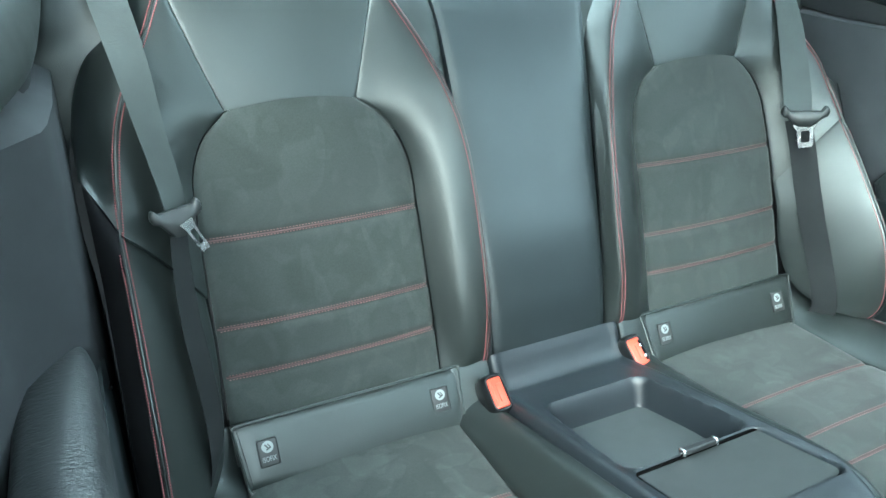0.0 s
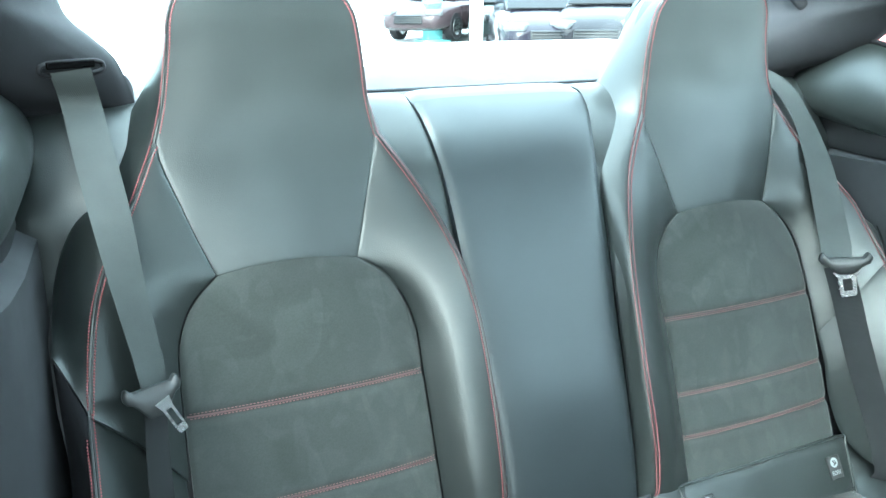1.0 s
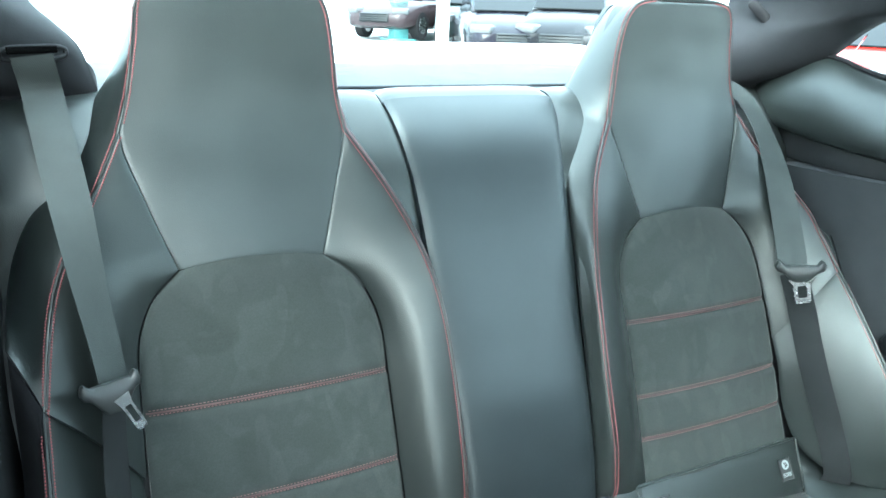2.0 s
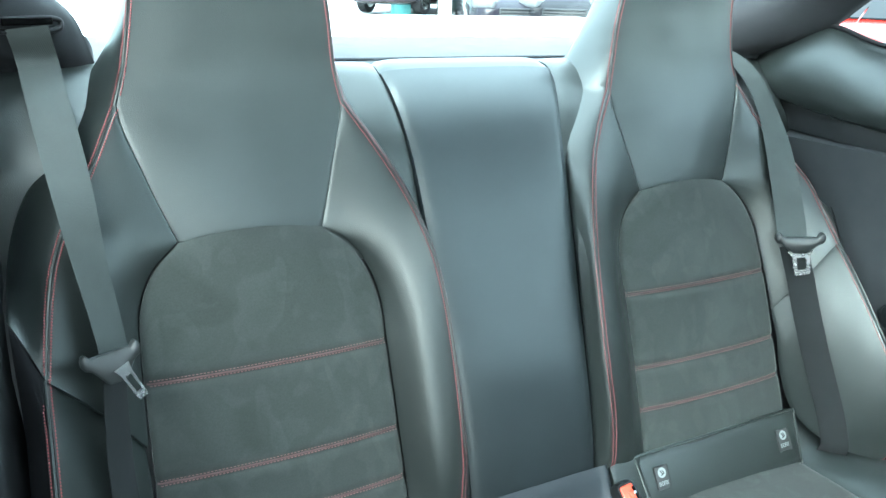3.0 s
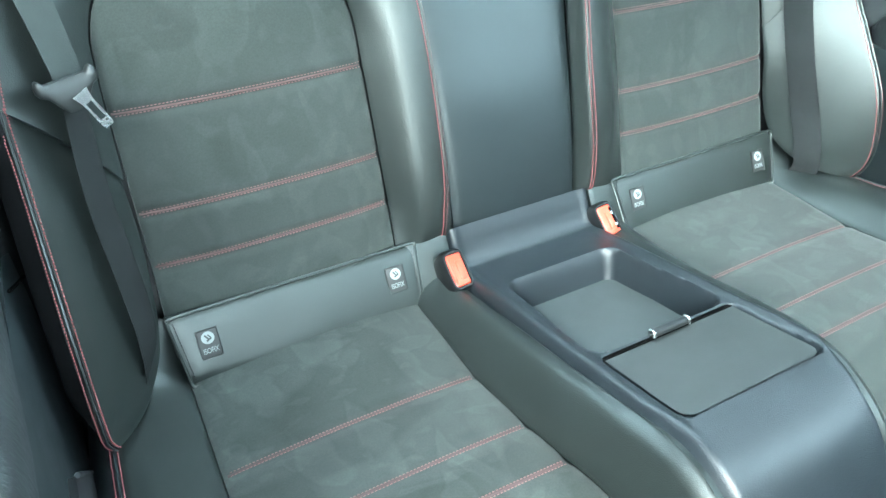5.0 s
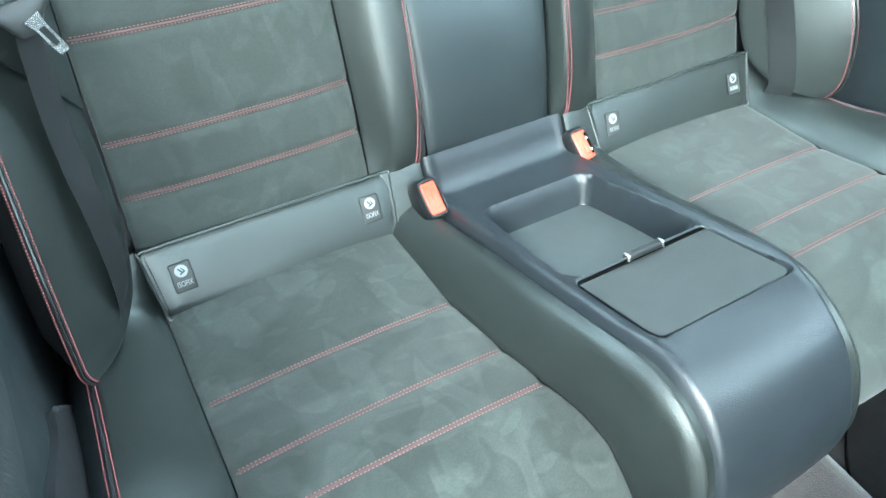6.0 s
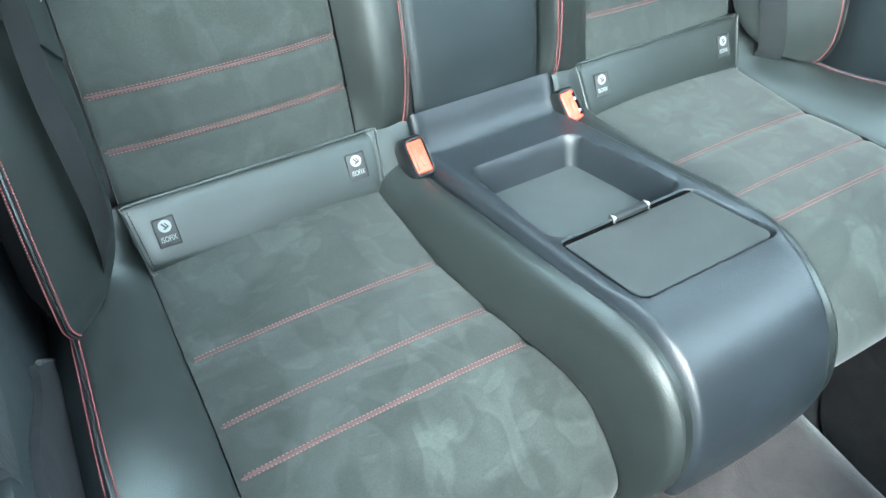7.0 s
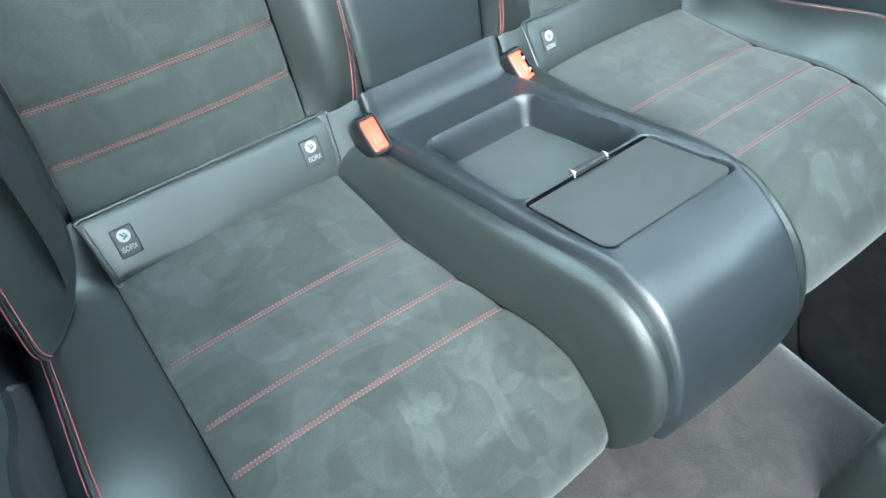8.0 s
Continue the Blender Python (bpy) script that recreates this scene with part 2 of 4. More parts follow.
def tree_of(objs):
    """A tree of the front surfaces of meshes, in world places."""
    vs, fs = [], []
    for o in objs:
        n0 = len(vs)
        vs += [v.co.copy() for v in o.data.vertices]
        fs += [[n0 + i for i in p.vertices] for p in o.data.polygons]
    return BVHTree.FromPolygons(vs, fs)


def drop_on(tree, p, way, back=0.12, lift=0.0008):
    way = Vector(way).normalized()
    hit, nrm, _, _ = tree.ray_cast(p - way * back, way, back * 2)
    if hit is None:
        return p, -way
    if nrm.dot(way) > 0:
        nrm = -nrm
    return hit + nrm * lift, nrm


def stitches(lines, tree, way, pitch=0.0036, length=0.0028, r=0.00108, lift=0.0006):
    """Short thread stitches along polylines, laid on the surface below."""
    bm = bmesh.new()
    for line in lines:
        total = sum((b - a).length for a, b in zip(line, line[1:]))
        pts = even(line, max(3, int(total / pitch)))
        for i in range(len(pts) - 1):
            if way is None:
                p, n, _, _ = tree.find_nearest(pts[i])
                p = p + n * lift
            else:
                p, n = drop_on(tree, pts[i], way, lift=lift)
            t = (pts[i + 1] - pts[i]).normalized()
            t = (t - n * t.dot(n)).normalized()
            b = t.cross(n)
            a, c = p - t * length * 0.5, p + t * length * 0.5
            ring = []
            for e, k in ((a, 0.6), (p + n * r * 0.7, 1.0), (c, 0.6)):
                ring.append([bm.verts.new(e + b * r * k), bm.verts.new(e + n * r * k), bm.verts.new(e - b * r * k)])
            for q in range(2):
                for j in range(2):
                    bm.faces.new((ring[q][j], ring[q][j + 1], ring[q + 1][j + 1], ring[q + 1][j]))
            bm.faces.new(ring[0])
            bm.faces.new(ring[2][::-1])
    return bm


def shifted(curve, way, d):
    """A polyline moved sideways by d, across its run and across the direction way."""
    way = Vector(way).normalized()
    out = []
    for i, p in enumerate(curve):
        t = (curve[min(i + 1, len(curve) - 1)] - curve[max(i - 1, 0)]).normalized()
        out.append(p + t.cross(way).normalized() * d)
    return out


def box(size, at=(0, 0, 0), bev=0.003, seg=2, m=None):
    bm = bmesh.new()
    bmesh.ops.create_cube(bm, size=1, matrix=Matrix.Diagonal((*size, 1)))
    if bev:
        bmesh.ops.bevel(bm, geom=bm.edges[:], offset=bev, segments=seg, affect='EDGES', profile=0.5)
    bm.transform((m or Matrix.Identity(4)) @ Matrix.Translation(at))
    return bm


def join(*bms):
    out = bmesh.new()
    for b in bms:
        me = bpy.data.meshes.new("tmp")
        b.to_mesh(me)
        b.free()
        out.from_mesh(me)
        bpy.data.meshes.remove(me)
    return out


# ---- car shell: floor, roof, shelf, openings ----
SHELF = carpet_mat("grey_shelf_cloth", (0.026, 0.029, 0.033), 0.1)


def sheet(nx, ny, fn, thick=0.0, way=(0, 0, -1)):
    """A grid fn(u, v), given thickness along way."""
    bm = bmesh.new()
    g = [[bm.verts.new(fn(i / (nx - 1), j / (ny - 1))) for i in range(nx)] for j in range(ny)]
    for j in range(ny - 1):
        for i in range(nx - 1):
            bm.faces.new((g[j][i], g[j][i + 1], g[j + 1][i + 1], g[j + 1][i]))
    if thick:
        w = Vector(way) * thick
        b = [[bm.verts.new(v.co + w) for v in r] for r in g]
        for j in range(ny - 1):
            for i in range(nx - 1):
                bm.faces.new((b[j][i], b[j + 1][i], b[j + 1][i + 1], b[j][i + 1]))
            bm.faces.new((g[j][0], g[j + 1][0], b[j + 1][0], b[j][0]))
            bm.faces.new((g[j][-1], b[j][-1], b[j + 1][-1], g[j + 1][-1]))
        for i in range(nx - 1):
            bm.faces.new((g[0][i], b[0][i], b[0][i + 1], g[0][i + 1]))
            bm.faces.new((g[-1][i], g[-1][i + 1], b[-1][i + 1], b[-1][i]))
    return bm


def floor_z(x, y):
    tunnel = 0.21 * smooth01((0.30 - abs(x)) / 0.17)
    return 0.05 + tunnel + 0.004 * noise.noise(Vector((x * 9, y * 9, 0)))


floor = part("floor", sheet(90, 90, lambda u, v: Vector((-0.82 + 1.64 * u, -1.9 + 2.36 * v, floor_z(-0.82 + 1.64 * u, -1.9 + 2.36 * v))), 0.03), CARPET)
tagged(floor, "grey-brown worn carpet over the centre tunnel", "carpet", kind="structure")
shelf = part("rear_shelf", sheet(30, 20, lambda u, v: Vector((-0.70 + 1.40 * u, 0.37 + 0.80 * v, 1.040 + 0.014 * math.sin(math.pi * v))), 0.04), SHELF)
tagged(shelf, "grey cloth parcel shelf below the rear window", "shelf", kind="structure")
ROOF_FRONT, ROOF_REAR = -1.45, 0.02


def roof_z(x, y):
    v = (y + 1.9) / 2.15
    return 1.345 - 0.05 * abs(x / 0.62) ** 3 - 0.05 * (2 * v - 1) ** 2 - 0.05 * smooth01((0.52 - v) / 0.30)


# unseen roof openings, placed and sized to light the cushions and console
PANES, PANE_FRONT, PANE_REAR = ((-0.42, -0.13), (0.22, 0.54)), -1.38, -0.50


def roof_lining():
    """The roof lining, with two openings added above the front seats to let light in."""
    bm = bmesh.new()
    xs = sorted([-0.62 + 1.24 * k / 30 for k in range(31)] + [x for pane in PANES for x in pane])
    ys = sorted([ROOF_FRONT + (ROOF_REAR - ROOF_FRONT) * k / 40 for k in range(41)] + [PANE_FRONT, PANE_REAR])
    lay = [[[bm.verts.new((x, y, roof_z(x, y) + up)) for x in xs] for y in ys] for up in (0, 0.03)]
    solid = lambda i, j: 0 <= i < len(xs) - 1 and 0 <= j < len(ys) - 1 and not (any(a < (xs[i] + xs[i + 1]) / 2 < b for a, b in PANES) and PANE_FRONT < (ys[j] + ys[j + 1]) / 2 < PANE_REAR)
    for j in range(len(ys) - 1):
        for i in range(len(xs) - 1):
            if not solid(i, j):
                continue
            for q in lay:
                bm.faces.new((q[j][i], q[j + 1][i], q[j + 1][i + 1], q[j][i + 1]))
            # walls where the sheet ends
            for near, (a, b) in (((i - 1, j), ((j, i), (j + 1, i))), ((i + 1, j), ((j, i + 1), (j + 1, i + 1))), ((i, j - 1), ((j, i), (j, i + 1))), ((i, j + 1), ((j + 1, i), (j + 1, i + 1)))):
                if not solid(*near):
                    bm.faces.new((lay[0][a[0]][a[1]], lay[0][b[0]][b[1]], lay[1][b[0]][b[1]], lay[1][a[0]][a[1]]))
    bmesh.ops.delete(bm, geom=[v for v in bm.verts if not v.link_faces], context='VERTS')
    return bm


shelf_edge = part("trim_shelf_edge", tube([Vector((-0.52 + 1.04 * k / 40, 0.405, 1.0535)) for k in range(41)], 0.0030, 8), SHELF)
tagged(shelf_edge, "grey rolled edge at the front of the parcel shelf", "seal", kind="structure")
ceiling = part("ceiling", roof_lining(), HEADLINE)
tagged(ceiling, "dark cloth roof lining", "ceiling", kind="structure")
bulk = part("wall_rear", sheet(8, 4, lambda u, v: Vector((-0.80 + 1.6 * u, 0.40 + 0.02 * v, 0.02 + 1.0 * v)), 0.03, (0, 1, 0)), BLACK)
tagged(bulk, "black body panel behind the rear seats", "wall", kind="structure")


def window(name, corners, label, mat=None):
    a, b, c, d = [Vector(q) for q in corners]
    nrm = (b - a).cross(d - a).normalized()
    ob = part(name, sheet(6, 6, lambda u, v: a.lerp(b, u).lerp(d.lerp(c, u), v), 0.004, nrm), mat or GLASS)
    ob.visible_shadow = False
    return tagged(ob, label, "window", kind="structure")


window("window_rear", [(-0.90, 1.45, 0.99), (0.90, 1.45, 0.99), (0.62, 0.03, 1.335), (-0.62, 0.03, 1.335)], "sloping rear window glass above the shelf")


for near_x, far_x in PANES:
    corners = [(near_x - 0.01, PANE_FRONT - 0.01), (far_x + 0.01, PANE_FRONT - 0.01), (far_x + 0.01, PANE_REAR + 0.01), (near_x - 0.01, PANE_REAR + 0.01)]
    window("added_roof_pane", [(x, y, roof_z(x, y) + 0.015) for x, y in corners], "unseen glass roof panel added to let light onto the seats")


def side_trim(s):
    tag = "left" if s < 0 else "right"
    # lower panel beside the seat
    y0 = -0.32 if s < 0 else -0.62

    def wall(u, v):
        y = y0 + (0.44 - y0) * u
        z = 0.06 + 0.94 * v
        x = float(np.interp(y, [-0.62, -0.35, -0.20, -0.08, 0.0, 0.10, 0.30, 0.44], [0.815, 0.81, 0.80, 0.772, 0.735, 0.710, 0.702, 0.70] if s > 0 else [0.815, 0.81, 0.80, 0.765, 0.698, 0.690, 0.690, 0.695])) + 0.015 * (1 - v) * (1 - v) + 0.03 * smooth01((z - 0.905) / 0.02)
        return Vector((s * x, y, z))
    w = part("wall_" + tag, sheet(30, 60, wall, 0.03, (s, 0, 0)), TRIM_GREY)
    tagged(w, "grey soft side panel beside the rear seat", "side panel", kind="structure")
    # ledge under the quarter window
    lo = spline(side([(0.690, 0.33, 0.985), (0.690, 0.20, 0.966), (0.700, 0.05, 0.953), (0.755, -0.20, 0.945)] + ([(0.79, -0.55, 0.94)] if s > 0 else []), s), 40)
    hi = spline(side([(0.715, 0.37, 1.050), (0.717, 0.36, 1.080), (0.722, 0.305, 1.099), (0.738, 0.235, 1.120), (0.752, 0.12, 1.090), (0.785, -0.20, 1.065)] + ([(0.80, -0.55, 1.05)] if s > 0 else []), s), 40)
    seal = part("trim_seal", tube(even(hi, 60), 0.0048, 8), RUBBER)
    tagged(seal, "black rubber seal along the padded ledge", "seal", kind="structure")
    ledge = part("trim_ledge", loft(even(lo, 40), even(hi, 40), 18, (-s, 0, 0.3), 0.022, 0.004, 0.006, 0.04, (True, False), lean=2.2), LEATHER)
    tagged(ledge, "padded dark ledge below the quarter window", "trim", kind="structure")
    # black strip that paints the shade of the recess between ledge and panel
    r0 = spline(side([(0.712, 0.33, 0.92), (0.715, 0.10, 0.91), (0.81, -0.2, 0.90), (0.82, -0.55, 0.90)], s), 24)
    r1 = spline(side([(0.712, 0.33, 0.99), (0.715, 0.10, 0.97), (0.81, -0.2, 0.96), (0.82, -0.55, 0.95)], s), 24)
    strip = part("trim_recess_shade", loft(r0, r1, 6, (-s, 0, 0), 0, 0.002, 0.004, 0.02, wave=0), BLACK)
    tagged(strip, "black strip painted as the shade under the padded ledge", "trim", kind="structure")
    # rear pillar cover
    inn = spline(side([(0.549, 0.378, 1.020), (0.550, 0.372, 1.035), (0.553, 0.366, 1.062), (0.566, 0.368, 1.115), (0.592, 0.375, 1.145), (0.620, 0.39, 1.176), (0.632, 0.40, 1.22), (0.640, 0.38, 1.26)], s), 40)
    outc = spline(side([(0.725, 0.36, 1.025), (0.726, 0.355, 1.040), (0.728, 0.345, 1.065), (0.745, 0.275, 1.085), (0.752, 0.235, 1.108), (0.752, 0.14, 1.182), (0.745, -0.05, 1.225), (0.68, -0.02, 1.285)], s), 40)
    pil = part("trim_pillar", loft(even(inn, 40), even(outc, 40), 26, (-s, -1, 0), 0.006, 0.006, 0.01, 0.03, (False, False), lean=4), TRIM)
    tagged(pil, "dark moulded rear pillar cover", "trim", kind="structure")
    # roof edge above the side windows
    e0 = spline(side([(0.745, -0.05, 1.225), (0.745, -0.6, 1.24), (0.72, -1.45, 1.22)] if s > 0 else [(0.745, -0.05, 1.225), (0.735, -0.32, 1.235), (0.70, -0.8, 1.25), (0.68, -1.45, 1.24)], s), 30)
    e1 = spline(side([(0.60, -0.02, 1.31), (0.60, -0.6, 1.315), (0.58, -1.45, 1.27)], s), 30)
    rail = part("trim_roof_rail", loft(even(e0, 30), even(e1, 30), 8, (-s, 0, -1), 0.01, 0, 0.01, 0.03, (False, False)), HEADLINE)
    tagged(rail, "dark cloth roof edge above the side window", "trim", kind="structure")
    if s > 0:
        door = part("wall_door_right", sheet(8, 8, lambda u, v: Vector((0.81 + 0.03 * v * (1 - v), -1.7 + 1.09 * u, 0.06 + 0.86 * v)), 0.04, (1, 0, 0)), TRIM)
        tagged(door, "dark closed front door panel", "door", kind="structure")
    return pil


PILLARS = {s: side_trim(s) for s in (-1, 1)}
window("window_right", [(0.82, -1.5, 0.95), (0.775, 0.235, 1.08), (0.775, 0.16, 1.20), (0.76, -1.4, 1.24)], "clear side window glass above the padded ledge")
# unseen blocker: cuts the front light, left corner kept open for the sun
front_wall = part("wall_front", sheet(6, 6, lambda u, v: Vector((-0.36 + 1.16 * u, -1.30 - 0.1 * v, 0.05 + 1.12 * v)), 0.05, (0, -1, 0)), BLACK)
tagged(front_wall, "unseen black partition added to hold back light from the front", "wall", kind="structure")

# unseen blocker on the door side, higher rearward to shade the left seat
sill = part("wall_light_block_left", sheet(20, 8, lambda u, v: Vector((-0.80 + 0.02 * v, -1.3 + 0.98 * u, 0.03 + (0.75 + 0.32 * smooth01((u - 0.46) / 0.22)) * v)), 0.06, (-1, 0, 0)), TRIM)
tagged(sill, "unseen dark panel added to block light from the open left side", "sill", kind="structure")

# unseen wall added to limit light from the left front
front_left = part("wall_left_front", sheet(12, 12, lambda u, v: Vector((-0.82 + 0.12 * v * v, -1.9 + 0.80 * u, 0.03 + 0.90 * v)), 0.05, (-1, 0, 0)), TRIM)
tagged(front_left, "unseen dark wall added to limit light beside the door opening", "wall", kind="structure")

BODY = plain("silver_body_paint", (0.62, 0.63, 0.64), 0.3, 0.0, 0)
deck = part("wall_boot_lid", sheet(30, 12, lambda u, v: Vector((-1.1 + 2.2 * u, 1.20 + 0.55 * v, 1.03 + 0.052 * smooth01(v / 0.6) - 0.05 * smooth01((v - 0.7) / 0.3))), 0.03), BODY)
tagged(deck, "pale boot lid behind the rear window", "boot lid", kind="structure")

# ---- outside ----
GROUND_Z = -0.14
ASPHALT = plain("pale_paving", (0.28, 0.28, 0.275), 0.85, 0.0, 0.002, 90)


def ground_z(y):
    """The yard rises gently behind the car and levels out again."""
    return GROUND_Z + 0.05 * min(max(y - 5.0, 0.0), 30.0)


def yard(u, v):
    y = float(np.interp(v, [0, 0.2, 0.3, 0.6, 0.8, 1.0], [-600, -20, 5, 35, 90, 600]))
    return Vector((-600 + 1200 * u, y, ground_z(y)))


ground = part("ground", sheet(41, 61, yard), ASPHALT)
tagged(ground, "pale dry paving of a car yard", "ground", kind="structure")


# ---- rear backrests ----
BACK = [(-0.023, 0.301), (-0.001, 0.36), (0.029, 0.427), (0.055, 0.497), (0.079, 0.565), (0.126, 0.683), (0.199, 0.843), (0.226, 0.93), (0.242, 1.0), (0.252, 1.07), (0.256, 1.14), (0.256, 1.21)]


def back_y(z):
    return float(np.interp(z, [q[1] for q in BACK], [q[0] for q in BACK]))


def on_back(pts, off=0.0):
    return [(x, back_y(z) + off, z) for x, z in pts]


MIDDLE = [(0.114, 0.031, 0.426), (0.116, 0.050, 0.50), (0.118, 0.085, 0.60), (0.123, 0.128, 0.70), (0.129, 0.165, 0.79), (0.133, 0.203, 0.88), (0.138, 0.233, 0.945), (0.146, 0.262, 0.995), (0.152, 0.286, 1.025), (0.156, 0.310, 1.044)]
SEAMS = (0.683, 0.565, 0.497)


def rear_seat_back(s, root):
    N = 60
    out = (0, -1, 0.35)
    # body of the backrest behind the covers
    lo = spline(side([(0.125, 0.03, 0.24), (0.125, 0.075, 0.36), (0.125, 0.165, 0.60), (0.135, 0.235, 0.80), (0.18, 0.300, 0.95), (0.235, 0.335, 1.02)], s), 20)
    hi = spline(side([(0.690, 0.00, 0.24), (0.690, 0.030, 0.36), (0.685, 0.130, 0.60), (0.690, 0.190, 0.80), (0.625, 0.280, 0.95), (0.560, 0.335, 1.02)], s), 20)
    seat = part("backrest", loft(lo, hi, 8, (0, -1, 0), 0.0, 0.0, 0.004, 0.05, wave=0), BLACK, root)
    ins_in = spline(side(on_back([(0.217, 0.375), (0.217, 0.44), (0.2185, 0.568), (0.219, 0.68), (0.2195, 0.743), (0.232, 0.785), (0.252, 0.8155), (0.2885, 0.8425)]), s), N)
    ins_out = spline(side(on_back([(0.555, 0.375), (0.554, 0.444), (0.550, 0.555), (0.548, 0.646), (0.546, 0.72), (0.540, 0.769), (0.520, 0.810), (0.4835, 0.8425)]), s), N)

    def insert_relief(p, u, v):
        g = 0.0
        for zs in SEAMS:
            g -= 0.0045 * math.exp(-((p.z - zs) / 0.006) ** 2)
        g += 0.0035 * smooth01((v - 0.9) / 0.1)
        return g
    a, b = [], []
    zs = [ins_in[i].z for i in range(N)]
    ca, cb = [], []
    for k in range(96):
        z = 0.375 + (0.8425 - 0.375) * k / 95
        ca.append(Vector((float(np.interp(z, zs, [q.x for q in ins_in])), back_y(z), z)))
        cb.append(Vector((float(np.interp(z, [q.z for q in ins_out], [q.x for q in ins_out])), back_y(z), z)))
    pad_bm = loft(ca, cb, 40, out, 0.010, 0.0022, 0.004, 0.04, (False, False), insert_relief)
    # the arched top of the insert
    for v in pad_bm.verts:
        k = (abs(v.co.x) - 0.290) / 0.192
        if v.co.z > 0.79 and 0 < k < 1:
            v.co.z += 0.0085 * 4 * k * (1 - k) * smooth01((v.co.z - 0.79) / 0.045)
    insert = part("insert", pad_bm, SUEDE, seat, "charcoal suede insert")

    head_in = spline(side([(0.288, back_y(0.844), 0.844), (0.262, back_y(0.93), 0.93), (0.240, 0.252, 1.012), (0.246, 0.260, 1.06), (0.252, 0.262, 1.13), (0.262, 0.260, 1.175), (0.276, 0.259, 1.196), (0.300, 0.259, 1.205)], s), 50)
    head_out = spline(side([(0.484, back_y(0.844), 0.844), (0.514, back_y(0.93), 0.93), (0.536, 0.252, 1.015), (0.524, 0.260, 1.06), (0.510, 0.262, 1.13), (0.502, 0.260, 1.175), (0.492, 0.259, 1.196), (0.470, 0.259, 1.205)], s), 50)
    head = part("head_panel", loft(head_in, head_out, 34, out, 0.005, 0.0008, 0.0018, 0.05, wave=0.0014), LEATHER, seat)

    head_in_low = [q for q in head_in if q.z < 1.0] + [Vector((s * 0.2405, 0.252, 1.012))]
    head_out_low = [q for q in head_out if q.z < 1.0] + [Vector((s * 0.5355, 0.252, 1.015))]

    # inner bolster, between insert and the piping that faces the middle
    pipe_in = spline(side([(0.139, 0.024, 0.426), (0.139, 0.019, 0.440), (0.1375, 0.020, 0.475), (0.135, 0.026, 0.525), (0.133, 0.068, 0.65), (0.137, 0.110, 0.76), (0.146, 0.138, 0.82), (0.161, 0.168, 0.87), (0.181, 0.200, 0.917), (0.202, 0.222, 0.955), (0.238, 0.252, 1.012)], s), N)
    edge_in = spline(side(on_back([(0.2165, 0.426), (0.2165, 0.45), (0.218, 0.568), (0.2185, 0.68), (0.219, 0.743), (0.231, 0.786), (0.251, 0.817), (0.2885, 0.844)]), s), 100) + head_in_low[1:]
    bol_in = part("inner_bolster", loft(even(edge_in, 200), even(pipe_in, 200), 22, out, lambda v: (0.0125 - 0.0105 * smooth01((v - 0.48) / 0.24)) * (0.35 + 0.65 * smooth01(v / 0.16)), 0.0008, 0.0018, 0.03, (False, False), lean=1.6, skew=1.15, relax=160), LEATHER, seat)

    # outer shoulder, between insert and the outer piping, above the notch
    pipe_out = spline(side([(0.648, 0.058, 0.748), (0.640, 0.098, 0.80), (0.630, 0.130, 0.845), (0.612, 0.170, 0.885), (0.572, 0.218, 0.950), (0.538, 0.252, 1.015)], s), N)
    edge_out = spline(side(on_back([(0.5515, 0.610), (0.549, 0.66), (0.5465, 0.72), (0.541, 0.770), (0.521, 0.811), (0.4835, 0.844)]), s), 100) + head_out_low[1:]
    bol_out = part("outer_bolster", loft(even(edge_out, 160), even(pipe_out, 160), 22, out, lambda v: 0.0105 - 0.008 * smooth01((v - 0.5) / 0.25), 0.0008, 0.0018, 0.006, (True, False), lean=2.0, skew=1.2, relax=160), LEATHER, seat)

    # lower side pad
    pad_out = spline(side([(0.649, 0.059, 0.7475), (0.649, 0.010, 0.695), (0.650, -0.040, 0.635), (0.652, -0.105, 0.545), (0.655, -0.132, 0.455), (0.656, -0.130, 0.415), (0.650, -0.118, 0.385)], s), 44)
    pad_in = spline(side([(0.5545, 0.106, 0.618), (0.553, 0.075, 0.56), (0.554, 0.062, 0.515), (0.558, 0.045, 0.47), (0.563, 0.022, 0.435), (0.574, -0.012, 0.408), (0.600, -0.06, 0.388)], s), 44)
    pad = part("side_pad", loft(even(pad_in, 44), even(pad_out, 44), 22, out, 0.004, 0.0012, 0.003, 0.006, (True, True), lean=2.0), LEATHER, seat)

    # outboard flanks behind the piping
    def flank(curve, push, nu=8, bul=0.008):
        far = [p + Vector((s * dx, dy, dz)) for p, (dx, dy, dz) in zip(curve, push)]
        return loft(curve, far, nu, (s * 1, -0.4, 0), bul * 0.1, 0.001, 0.003, 0.002, (False, False))
    n = len(pad_out)
    # pad flank, darkened in colour for the narrow slot it faces
    flank_p = part("pad_flank", flank(even(pad_out, 44), [(0.031, 0.09 - 0.040 * smooth01(1 - i / 12), -0.005 + 0.056 * smooth01(1 - i / 12)) for i in range(n)]), FLANK_SHADE, seat, "side of the pad, slot shade put into its near-black colour")
    shoulder_far = [q + Vector((s * (0.046 + 0.013 * smooth01((i / N - 0.4) / 0.6)), 0.06 + 0.05 * smooth01((0.7 - i / N) / 0.5) + 0.035 * smooth01((i / N - 0.6) / 0.4), -0.02 + 0.038 * smooth01((0.9 - i / N) / 0.4))) + Vector((-s * 0.012, -0.045, 0.032)) * smooth01(1 - i / 14) for i, q in enumerate(even(pipe_out, N))]
    inner_far = []
